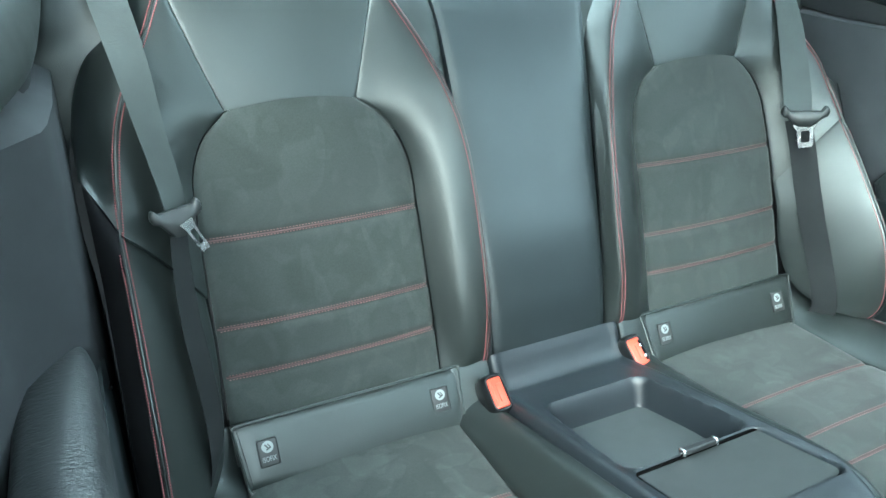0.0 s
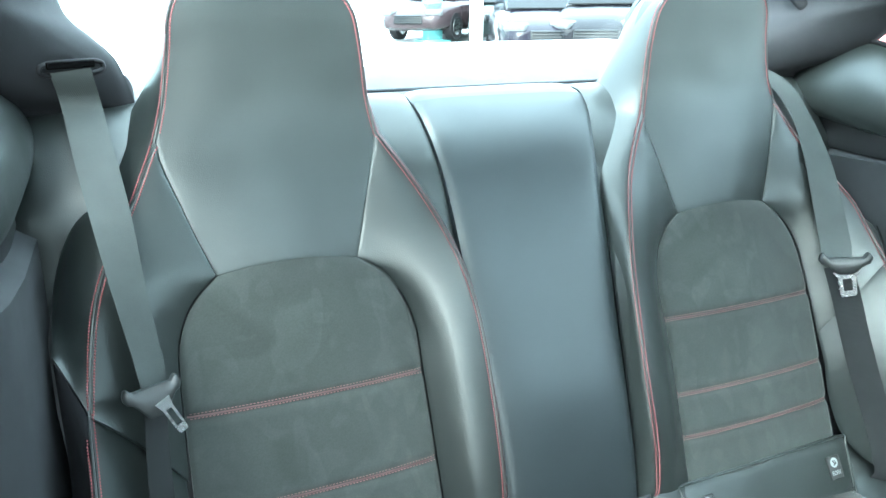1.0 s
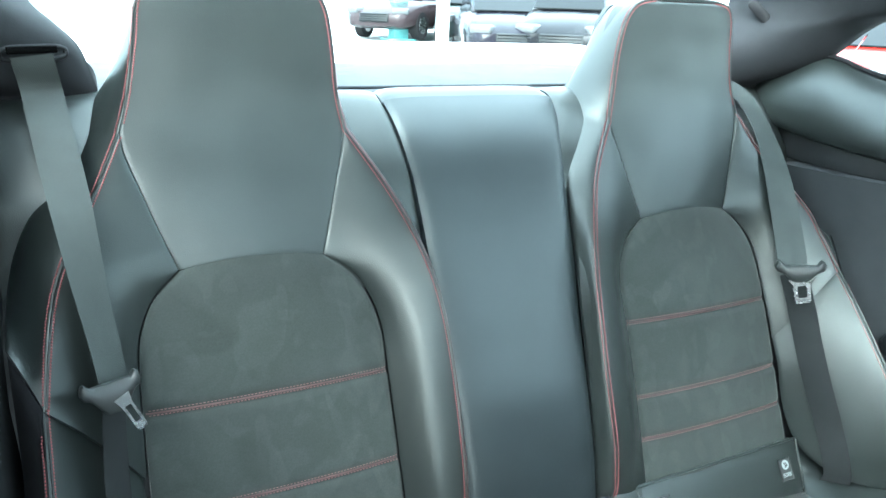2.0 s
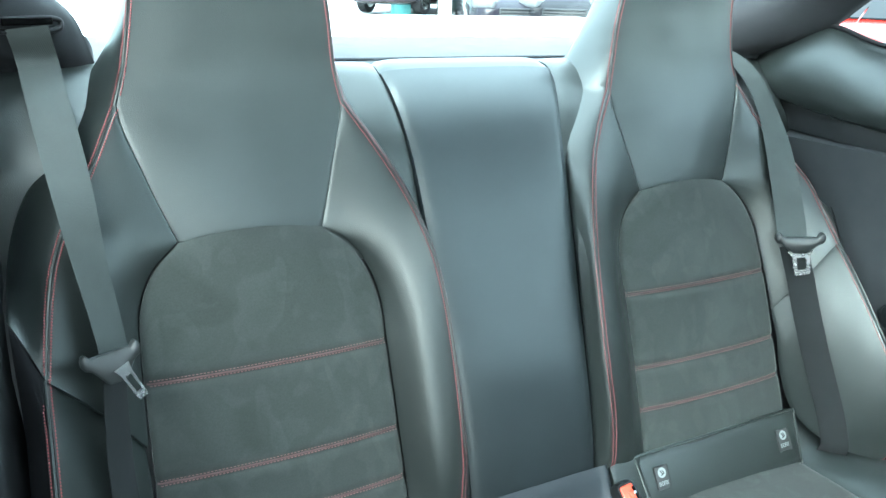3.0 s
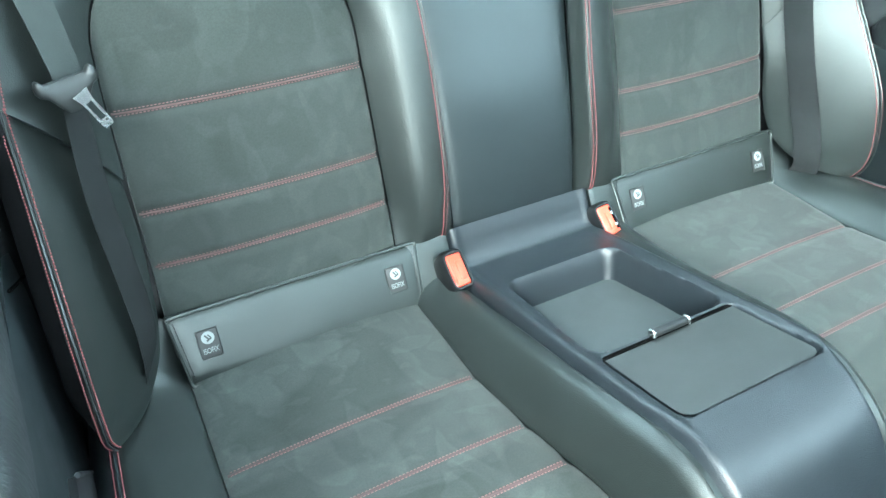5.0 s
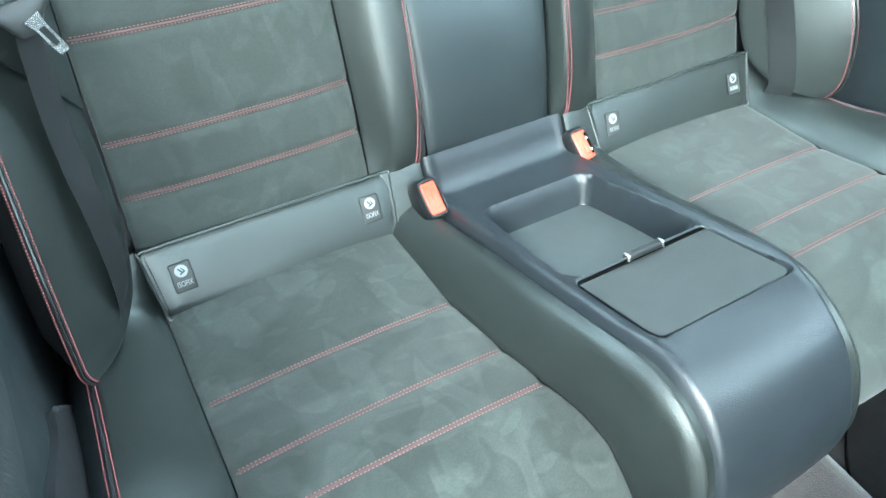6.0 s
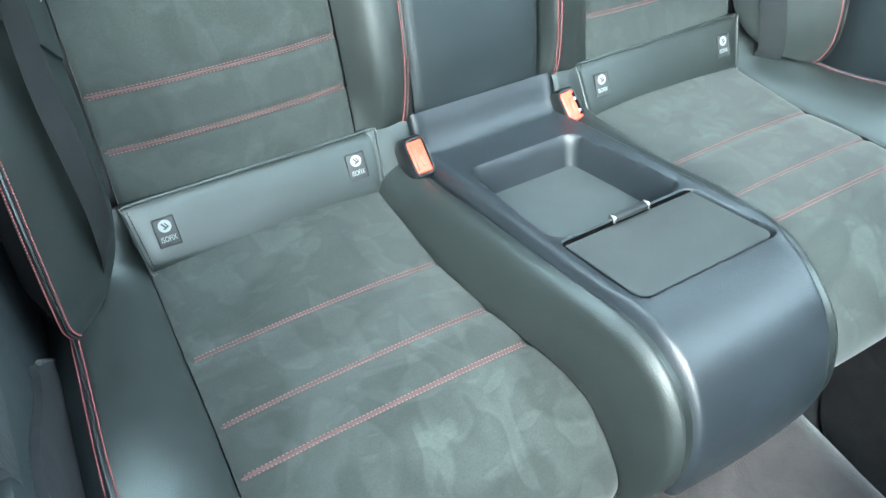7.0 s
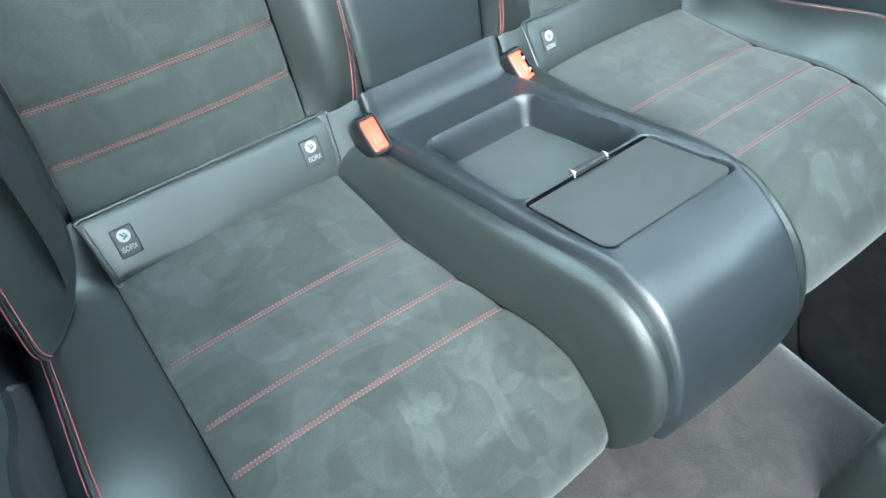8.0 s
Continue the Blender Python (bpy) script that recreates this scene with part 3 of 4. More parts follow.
    for q in even(pipe_in, N):
        mx = float(np.interp(q.z, [r[2] for r in MIDDLE], [r[0] for r in MIDDLE]))
        my = float(np.interp(q.z, [r[2] for r in MIDDLE], [r[1] for r in MIDDLE]))
        f = smooth01((q.z - 0.80) / 0.12) if s < 0 else 0.45 * smooth01((q.z - 0.94) / 0.07)
        low = Vector((s * (mx + 0.003), my + 0.006, q.z))
        g = smooth01((q.z - 0.86) / 0.152)
        inner_far.append(low.lerp(q + Vector((-s * (0.012 + 0.023 * g), 0.055 + 0.040 * g, 0.004 - 0.024 * g)), f))

    # the head's border: a band from the piping over the sides and top to the rear
    loop = spline(side([(0.238, 0.252, 1.012), (0.246, 0.260, 1.06), (0.252, 0.262, 1.13), (0.262, 0.260, 1.178), (0.278, 0.259, 1.199), (0.305, 0.258, 1.2075), (0.385, 0.258, 1.2105), (0.465, 0.258, 1.2075), (0.490, 0.259, 1.199), (0.502, 0.260, 1.178), (0.510, 0.262, 1.13), (0.524, 0.260, 1.06), (0.538, 0.252, 1.015)], s), 90)
    cx, cz = s * 0.388, 1.06
    mid, rear = [], []
    for p in loop:
        o = Vector((p.x - cx, 0, p.z - cz))
        low = smooth01((1.14 - p.z) / 0.13)
        outward = Vector(((1 if p.x > cx else -1) * (0.004 + (0.070 if (p.x - cx) * s > 0 else 0.046 if s < 0 else 0.075) * low), 0, 0)) if p.z < 1.18 else Vector((0, 0, 0.004))
        mid.append(p + outward * 0.75 + Vector((0, 0.045, -0.012 * low)))
        rear.append(p + outward - Vector((o.x * 0.10, 0, o.z * 0.05 * (1 - low))) + Vector((0, 0.095, -0.02 * low)))
    near = even(pipe_in, N) + loop[1:-1] + even(pipe_out, N)[::-1]
    far = inner_far + rear[1:-1] + shoulder_far[::-1]
    for _ in range(60):
        far = [far[0]] + [(far[k - 1] + far[k] * 2 + far[k + 1]) / 4 for k in range(1, len(far) - 1)] + [far[-1]]
    border = part("side_border", loft(near, far, 16, (-s, -0.6, 0.2), 0.005, 0.001, 0.003, 0.002, (False, False), wave=0.0006, lean=3.0, gap=0), LEATHER, seat)
    half = len(rear) // 2
    back_rows = [rear[i] for i in range(half)], [rear[-1 - i] for i in range(half)]
    part("head_rear", loft(back_rows[0], back_rows[1], 10, (0, 1, 0), 0.01, 0.0, 0.004, 0.01, (False, False)), LEATHER_SMOOTH, seat)
    # cover behind the head, up to the shelf
    pa = spline(side([(x + 0.002, y + 0.005 + 0.008 * smooth01((0.95 - z) / 0.12), z) for x, y, z in MIDDLE[4:]] + [(0.158, 0.345, 1.054), (0.158, 0.385, 1.050)], s), 30)
    pb = [Vector((s * (0.735 - 0.035 * smooth01((q.z - 0.85) / 0.15)), q.y + 0.030 + 0.03 * smooth01((0.95 - q.z) / 0.12), q.z)) for q in pa]
    part("rear_cover", loft(pa, pb, 16, (0, -1, 0.5), 0.003, 0.003, 0.006, 0.02, (False, False)), LEATHER, seat)
    # piping and red thread
    tree = tree_of([insert, head, bol_in, bol_out, pad, border, flank_p])
    way = (0, 1, -0.2)
    for curve in (even(pipe_in + loop[2:] , 220), even(pipe_out, N), even(pad_out, 60)):
        part("piping", tube(curve, 0.0016, 6), LEATHER, seat, "dark raised seam")

    def outer_row(ob, nu, j, lo=0, hi=None):
        co = [v.co.copy() for v in ob.data.vertices]
        rows = len(co) // (2 * nu)
        return [co[k * nu + j] for k in range(rows)][lo:hi]

    def inner_row(curve, w):
        return min((shifted(curve, way, w), shifted(curve, way, -w)), key=lambda r: sum(abs(q.x - s * 0.385) for q in r))
    allpipe = even(pipe_in + loop[2:-2], 200)
    for curve in (allpipe, even(pipe_out, 60), even(pad_out, 60)):
        part("stitching", stitches([inner_row(curve, 0.0040)], tree, way), RED, seat, "red stitching")["kind"] = "stuff"
    part("stitching", stitches([outer_row(border, 16, 2)], tree_of([border]), None), RED, seat, "red stitching on the border")["kind"] = "stuff"
    part("stitching", stitches([[q + Vector((s * 0.0032, 0.0030, 0.0)) for q in even(pad_out, 60)[1:-1]]], tree_of([pad, flank_p]), None, r=0.0010, lift=0.0010), RED, seat, "red stitching on the flank")["kind"] = "stuff"
    for zs in SEAMS:
        x0, x1 = (0.222, 0.544) if zs > 0.6 else (0.222, 0.547)
        rows = []
        for dz in (-0.0034, 0.0034):
            rows.append([Vector((s * (x0 + (x1 - x0) * i / 30), back_y(zs + dz), zs + dz)) for i in range(31)])
        part("stitching", stitches(rows, tree, way, 0.0046, 0.0031, 0.00075), RED_FADED, seat, "red double stitching across the suede")["kind"] = "stuff"
        mid = [drop_on(tree, a.lerp(b, 0.5), way, lift=0.0002)[0] for a, b in zip(*rows)]
        part("welt", tube(mid, 0.0024, 8, 0.35, up=(0, -0.4, 0.9)), WELT, seat, "dark red seam welt")


left_seat = thing("car_seat", (-0.385, -0.1, 0.10), "black leather rear seat, suede centre, red stitching, by the door", "seat", "rear seats")
right_seat = thing("car_seat", (0.385, -0.1, 0.10), "black leather rear seat, suede centre, red stitching, beyond the console", "seat", "rear seats")
rear_seat_back(-1, left_seat)
rear_seat_back(1, right_seat)


# ---- middle back panel ----
def middle_panel():
    t = thing("middle_backrest", (0, 0.05, 0.42), "smooth dark leather panel between the two rear backrests", "seat")
    prof = MIDDLE
    a = spline([(-x, y, z) for x, y, z in prof], 50)
    b = spline(prof, 50)
    part("cover", loft(a, b, 24, (0, -1, 0.3), 0.006, 0.003, 0.005, 0.03, (False, False), lean=4), LEATHER_SMOOTH, t)
    # rolled top
    ta = spline([(-0.156, 0.310, 1.044), (-0.156, 0.325, 1.051), (-0.154, 0.345, 1.055), (-0.15, 0.385, 1.050)], 14)
    tb = [Vector((-p.x, p.y, p.z)) for p in ta]
    part("top_roll", loft(ta, tb, 24, (0, 0, 1), 0.004, 0.006, 0.010, 0.02, (False, False), lean=6), LEATHER_SMOOTH, t)
    return t


middle_panel()


# ---- seat cushions ----
CUSH = [(-0.510, 0.185), (-0.538, 0.225), (-0.553, 0.265), (-0.547, 0.300), (-0.522, 0.326), (-0.471, 0.363), (-0.421, 0.384), (-0.375, 0.391), (-0.307, 0.386), (-0.194, 0.364), (-0.10, 0.359), (-0.02, 0.357), (0.006, 0.368), (0.028, 0.400), (0.040, 0.428)]
CUSH_SEAMS = (-0.194, -0.307, -0.376)


def cush_z(y):
    top = CUSH[3:]
    return float(np.interp(y, [q[0] for q in top], [q[1] for q in top]))


RIM = [(-0.004, 0.386), (-0.030, 0.388), (-0.06, 0.394), (-0.111, 0.407), (-0.25, 0.446), (-0.357, 0.477), (-0.45, 0.501), (-0.50, 0.503), (-0.535, 0.490), (-0.566, 0.462), (-0.585, 0.425), (-0.596, 0.385), (-0.598, 0.365), (-0.597, 0.350)]


def cushion(s, root):
    out = (0, -0.4, 1)
    N = 70
    prof = even(spline([(0, y, z) for y, z in CUSH[::-1]], 120), N)
    # body below the covers
    fa = [Vector((s * 0.15, p.y + 0.03 + 0.12 * smooth01((p.y + 0.1) / 0.12), max(0.10, p.z - 0.06))) for p in prof]
    fb = [Vector((s * 0.695, q.y, q.z)) for q in fa]
    seat = part("cushion", loft(fa, fb, 6, out, 0, 0, 0.005, 0.04, wave=0), BLACK, root)
    xin = lambda y: float(np.interp(-y, [0.0, 0.2, 0.307, 0.373, 0.43, 0.47, 0.52, 0.60], [0.207, 0.206, 0.200, 0.188, 0.168, 0.157, 0.155, 0.160]))
    xout = lambda y: float(np.interp(-y, [0.0, 0.3, 0.45, 0.6], [0.549, 0.552, 0.556, 0.560]))
    ca = [Vector((s * xin(p.y), p.y, p.z)) for p in prof]
    cb = [Vector((s * xout(p.y), p.y, p.z)) for p in prof]

    def relief(p, u, v):
        g = 0.0
        for ys in CUSH_SEAMS:
            g -= 0.004 * math.exp(-((p.y - ys) / 0.006) ** 2)
        return g
    insert = part("insert", loft(ca, cb, 30, out, 0.008, 0.0022, 0.004, 0.05, (False, False), relief, wave=0.0012), SUEDE_SEAT, seat, "charcoal suede insert with brushed marks")
    # inner bolster, up to the console
    rim = even(spline([(s * (0.1455 - (0.030 * smooth01((-y - 0.40) / 0.14) if s > 0 else 0.0)), y, z) for y, z in RIM], 120), N)
    inner = even([q + Vector((s * 0.003, 0, 0.0)) for q in ca if q.z > 0.262 and q.y < -0.004], N)
    bol = part("inner_bolster", loft(inner, rim, 20, (s * 0.5, -0.4, 1), 0.007, 0.002, 0.004, 0.05, (False, False), lambda q, u, v: -0.008 * smooth01((u - 0.80) / 0.20) ** 2, lean=2.0), LEATHER, seat)
    # outer bolster, to the red seam beside the side trim
    red = even(spline(side([(0.64, 0.03, 0.375), (0.650, -0.06, 0.380), (0.655, -0.12, 0.388), (0.656, -0.17, 0.398), (0.657, -0.24, 0.420), (0.658, -0.33, 0.447), (0.658, -0.41, 0.455), (0.658, -0.48, 0.440), (0.656, -0.540, 0.390), (0.654, -0.560, 0.30), (0.652, -0.53, 0.18)], s), 120), N)
    outer = part("outer_bolster", loft(even(cb, N), red, 20, (0, -0.4, 1), 0.008, 0.0022, 0.004, 0.05, (False, False), lean=2.0), LEATHER, seat)
    far = [p + Vector((s * 0.046, 0.0, -0.085)) for p in red]
    flank = part("outer_flank", loft(red, far, 8, (s, 0, 0.3), 0.010, 0.001, 0.003, 0.002, (False, False)), LEATHER_SMOOTH, seat)
    tree = tree_of([insert, bol, outer])
    way = (0, 0.1, -1)
    for ys in CUSH_SEAMS:
        rows = []
        for dy in (-0.0032, 0.0032):
            y = ys + dy
            x0, x1 = xin(y) + 0.007, xout(y) - 0.006
            rows.append([Vector((s * (x0 + (x1 - x0) * i / 30), y, cush_z(y))) for i in range(31)])
        part("stitching", stitches(rows, tree, way, 0.0046, 0.0031, 0.00075), RED_FADED, seat, "red double stitching across the suede")["kind"] = "stuff"
        mid = [drop_on(tree, a.lerp(b, 0.5), way, lift=0.0002)[0] for a, b in zip(*rows)]
        part("welt", tube(mid, 0.0023, 8, 0.35, up=(0, -0.2, 0.95)), WELT, seat, "dark red seam welt")
    part("piping", tube(red, 0.0020, 6), LEATHER_SMOOTH, seat, "dark raised seam")
    inn = min((shifted(red, way, 0.0045), shifted(red, way, -0.0045)), key=lambda r: sum(abs(q.x) for q in r))
    part("stitching", stitches([inn], tree, way), RED, seat, "red stitching along the outer bolster")["kind"] = "stuff"
    part("stitching", stitches([[flank.data.vertices[k * 8 + 1].co.copy() for k in range(N)]], tree_of([flank]), None), RED, seat, "red stitching on the flank")["kind"] = "stuff"
    return seat


def rear_corner(s, root):
    """The leather that rises between the anchor flap and the console, level with the flap."""
    bot = spline(side([(0.136, -0.008, 0.386), (0.160, -0.024, 0.366), (0.206, -0.030, 0.346)], s), 24)
    top = spline(side([(0.136, 0.026, 0.4385), (0.170, 0.027, 0.4365), (0.206, 0.029, 0.4345)], s), 24)
    part("rear_corner", loft(bot, top, 14, (0, -0.87, 0.45), 0.002, 0.002, 0.004, 0.012, (True, True), wave=0.0006), LEATHER, root)
    crease = [Vector(q) for q in side([(0.205, -0.044, 0.357), (0.190, -0.040, 0.366), (0.178, -0.036, 0.376)], s)]
    part("crease_seam", tube(even(spline(crease, 20), 16), 0.0012, 6), BLACK, root, "dark seam below the anchor flap")


rear_corner(-1, left_seat)
rear_corner(1, right_seat)
cushion(-1, left_seat)
cushion(1, right_seat)


# ---- child seat anchor covers ----
def text_mesh(body, size):
    cu = bpy.data.curves.new("lettering", 'FONT')
    cu.body, cu.size, cu.align_x, cu.align_y, cu.extrude = body, size, 'CENTER', 'CENTER', 0.0002
    tmp = bpy.data.objects.new("lettering", cu)
    scene.collection.objects.link(tmp)
    bpy.context.view_layer.update()
    me = bpy.data.meshes.new_from_object(tmp.evaluated_get(bpy.context.evaluated_depsgraph_get()))
    bpy.data.objects.remove(tmp)
    bpy.data.curves.remove(cu)
    bm = bmesh.new()
    bm.from_mesh(me)
    bpy.data.meshes.remove(me)
    return bm


def anchor_cover(s):
    t = thing("anchor_cover", (s * 0.372, -0.02, 0.345), "dark leather flap with two child seat anchor labels, below the backrest", "seat flap", "anchor covers")
    bot = spline(side([(0.198, -0.031, 0.349), (0.372, -0.035, 0.350), (0.547, -0.034, 0.355)], s), 30)
    top = spline(side([(0.188, 0.026, 0.432), (0.372, 0.022, 0.436), (0.556, 0.015, 0.442)], s), 30)
    out = (0, -0.87, 0.45)
    face = part("flap", loft(bot, top, 16, out, 0.003, 0.003, 0.006, 0.012, (True, True)), LEATHER, t)
    rim = bot + [top[-1 - i] for i in range(30)]
    rim = [p + Vector(out) * 0.001 for p in rim]
    cen = sum(rim, Vector()) / len(rim)
    part("edge_binding", tube(even(rim + [rim[0]], 120)[:-1], 0.0022, 6, closed=True), LEATHER, t, "bound leather edge")
    inner = [cen + (p - cen) * 0.965 + Vector(out) * 0.0 for p in rim]
    part("edge_seam", stitches([even(inner + [inner[0]], 200)], tree_of([face]), (0, 0.87, -0.45), 0.005, 0.004, 0.0009), BLACK, t, "black edge stitching")["kind"] = "stuff"
    up = (Vector((0, 0.022, 0.436)) - Vector((0, -0.03, 0.347))).normalized()
    nrm = Vector((1, 0, 0)).cross(up).normalized()
    if nrm.y > 0:
        nrm = -nrm
    for x in (0.512, 0.232):
        c = Vector((s * x, 0.0, 0.40))
        hit, _ = drop_on(tree_of([face]), c, (0, 0.87, -0.45), lift=0.0004)
        m = Matrix((Vector((1, 0, 0)), up, nrm)).transposed().to_4x4()
        m = Matrix.Translation(hit) @ m
        patch = part("label", box((0.029, 0.040, 0.0012), bev=0.002, seg=2, m=m @ Matrix.Translation((0, -0.004, 0.0006))), LABEL, t, "dark label with anchor sign")
        bm = bmesh.new()
        bmesh.ops.create_circle(bm, cap_ends=True, radius=0.0086, segments=28, matrix=m @ Matrix.Translation((0, 0.0045, 0.0016)))
        part("emblem_disc", bm, WHITE, patch, "pale round sign", smooth=False)
        seatmark = join(box((0.0022, 0.0085, 0.0004), bev=0, m=m @ pose(-0.0012, 0.0052, 0.0019, 0, 0, 35)), box((0.0078, 0.0022, 0.0004), bev=0, m=m @ pose(0.0010, 0.0018, 0.0019, 0, 0, 25)), box((0.0016, 0.006, 0.0004), bev=0, m=m @ pose(0.0022, 0.0062, 0.0019, 0, 0, 35)))
        part("emblem_mark", seatmark, LABEL, patch, "dark seat pictogram", smooth=False)
        tx = text_mesh("ISOFIX", 0.0088)
        tx.transform(Matrix.Diagonal((0.80, 1.2, 1, 1)))
        tx.transform(m @ Matrix.Translation((0, -0.0135, 0.0016)))
        part("lettering", tx, WHITE, patch, "pale lettering", smooth=False)
    return t


anchor_cover(-1)
anchor_cover(1)


# ---- rear centre console ----
def console():
    t = thing("centre_console", (0, -0.25, 0.24), "satin black centre console with open tray and ribbed lid", "console")
    prof = even(spline([(0, 0.023, 0.437), (0, 0.014, 0.423), (0, 0.006, 0.409), (0, -0.004, 0.395), (0, -0.014, 0.387), (0, -0.03, 0.3885), (0, -0.10, 0.408), (0, -0.20, 0.436), (0, -0.30, 0.464), (0, -0.40, 0.493), (0, -0.45, 0.508), (0, -0.495, 0.514), (0, -0.530, 0.503), (0, -0.562, 0.473), (0, -0.586, 0.430), (0, -0.598, 0.380), (0, -0.598, 0.330), (0, -0.590, 0.285)], 300), 250)
    nx = 86
    bm = bmesh.new()
    grid = []

    def rect(d, r):
        return smooth01(0.5 - d / r)
    for i, p in enumerate(prof):
        tan = (prof[min(i + 1, 249)] - prof[max(i - 1, 0)]).normalized()
        nrm = Vector((0, tan.z, -tan.y))
        if nrm.z < 0 and p.z > 0.45 or nrm.y > 0 and p.y < -0.5:
            nrm = -nrm
        low_in = 0.012 * smooth01((0.42 - p.z) / 0.14) * (p.y < -0.5)
        taper = 0.034 * smooth01((-p.y - 0.40) / 0.14) * (1 - 0.7 * smooth01((0.45 - p.z) / 0.15) * (p.y < -0.5))
        row = []
        for j in range(nx):
            f = math.sin(math.pi / 2 * (2 * j / (nx - 1) - 1)) * 0.35 + (2 * j / (nx - 1) - 1) * 0.65
            wide = 0.1355 - low_in - (taper if f > 0 else 0.0)
            x = wide * f
            ax = abs(x)
            h = 0.0
            if p.y > -0.5:
                half = 0.094 + 0.010 * smooth01((-p.y - 0.10) / 0.2)
                # tray well with rounded corners
                dx, dy = ax - half + 0.02, abs(p.y + 0.200) - 0.103 + 0.02
                d = math.hypot(max(dx, 0), max(dy, 0)) + min(max(dx, dy), 0) - 0.02
                h -= 0.058 * rect(d, 0.013)
                # shallow bed of the lid
                dx, dy = ax - 0.108 + 0.012, abs(p.y + 0.382) - 0.068 + 0.012
                d = math.hypot(max(dx, 0), max(dy, 0)) + min(max(dx, dy), 0) - 0.012
                h -= 0.013 * rect(d, 0.004)
            # raised rim along both sides, rounded over to the flank
            e = wide - ax
            h += 0.003 * math.exp(-((e - 0.013) / 0.008) ** 2) * (1 - smooth01((-p.y - 0.47) / 0.06))
            round_over = smooth01((-p.y - 0.40) / 0.08)
            h -= (0.012 + 0.008 * round_over) * (1 - smooth01(e / (0.009 + 0.016 * round_over))) ** 2
            h += 0.006 * (1 - (ax / wide) ** 2) * smooth01((-p.y - 0.49) / 0.06)
            row.append(bm.verts.new(Vector((x, p.y, p.z)) + nrm * h))
        grid.append(row)
    for i in range(249):
        for j in range(nx - 1):
            bm.faces.new((grid[i][j], grid[i][j + 1], grid[i + 1][j + 1], grid[i + 1][j]))
    # flanks down into the seat gap
    for j in (0, nx - 1):
        low = [bm.verts.new(v.co + Vector((0.0, 0.03 if v.co.y < -0.52 else 0, -0.06 if v.co.y > -0.55 else 0.0))) for v in (r[j] for r in grid)]
        for i in range(249):
            bm.faces.new((grid[i][j], grid[i + 1][j], low[i + 1], low[i]))
    part("body", bm, CONSOLE, t)
    m = pose(0, -0.200, 0.436 - 0.0535, 0, 0, 0) @ pose(0, 0, 0, -15.7)
    part("tray_mat", box((0.190, 0.190, 0.003), bev=0.0012, m=m), MAT, t, "grey rubber tray mat")
    # ribbed lid
    bm = bmesh.new()
    n = Vector((0, 0.27, 0.963)).normalized()
    rows = []
    count = 64
    for i in range(count * 2 + 1):
        y = -0.3205 - 0.1290 * i / (count * 2)
        z = float(np.interp(-y, [0.30, 0.40, 0.45], [0.464, 0.493, 0.508]))
        h = -0.0022 + (0.00012 if i % 2 else 0.0)
        k = min(1.0, max(0.0, -y - 0.4335) / 0.016)
        edge_in = 0.016 * (1 - math.sqrt(max(0.0, 1 - k * k)))
        rows.append([bm.verts.new(Vector((x, y, z)) + n * h) for x in np.linspace(-0.1055 + edge_in, 0.1055 - edge_in, 12)])
    for a, b in zip(rows, rows[1:]):
        for j in range(11):
            bm.faces.new((a[j], a[j + 1], b[j + 1], b[j]))
    lid = part("lid", bm, LID, t, "finely ribbed sliding lid", smooth=False)
    # gap shadow at the rear of the lid, laid in as a black strip
    part("lid_gap_shade", box((0.214, 0.0062, 0.003), bev=0.0005, seg=1, m=pose(0, -0.3170, 0.4655, -15.7)), VOID, t, "black strip standing in for the shadow behind the sliding lid")
    m = pose(0, -0.3165, 0.4745, -15.7)
    grip = join(box((0.058, 0.011, 0.009), bev=0.003, seg=3, m=m), )
    part("handle", grip, BLACK, lid, "dark lid handle")
    for x in (-0.0285, 0.0285):
        part("handle_end", box((0.005, 0.012, 0.0105), bev=0.002, m=m @ Matrix.Translation((x, 0, 0.0))), CHROME, lid, "chrome handle end")
    return t


console()


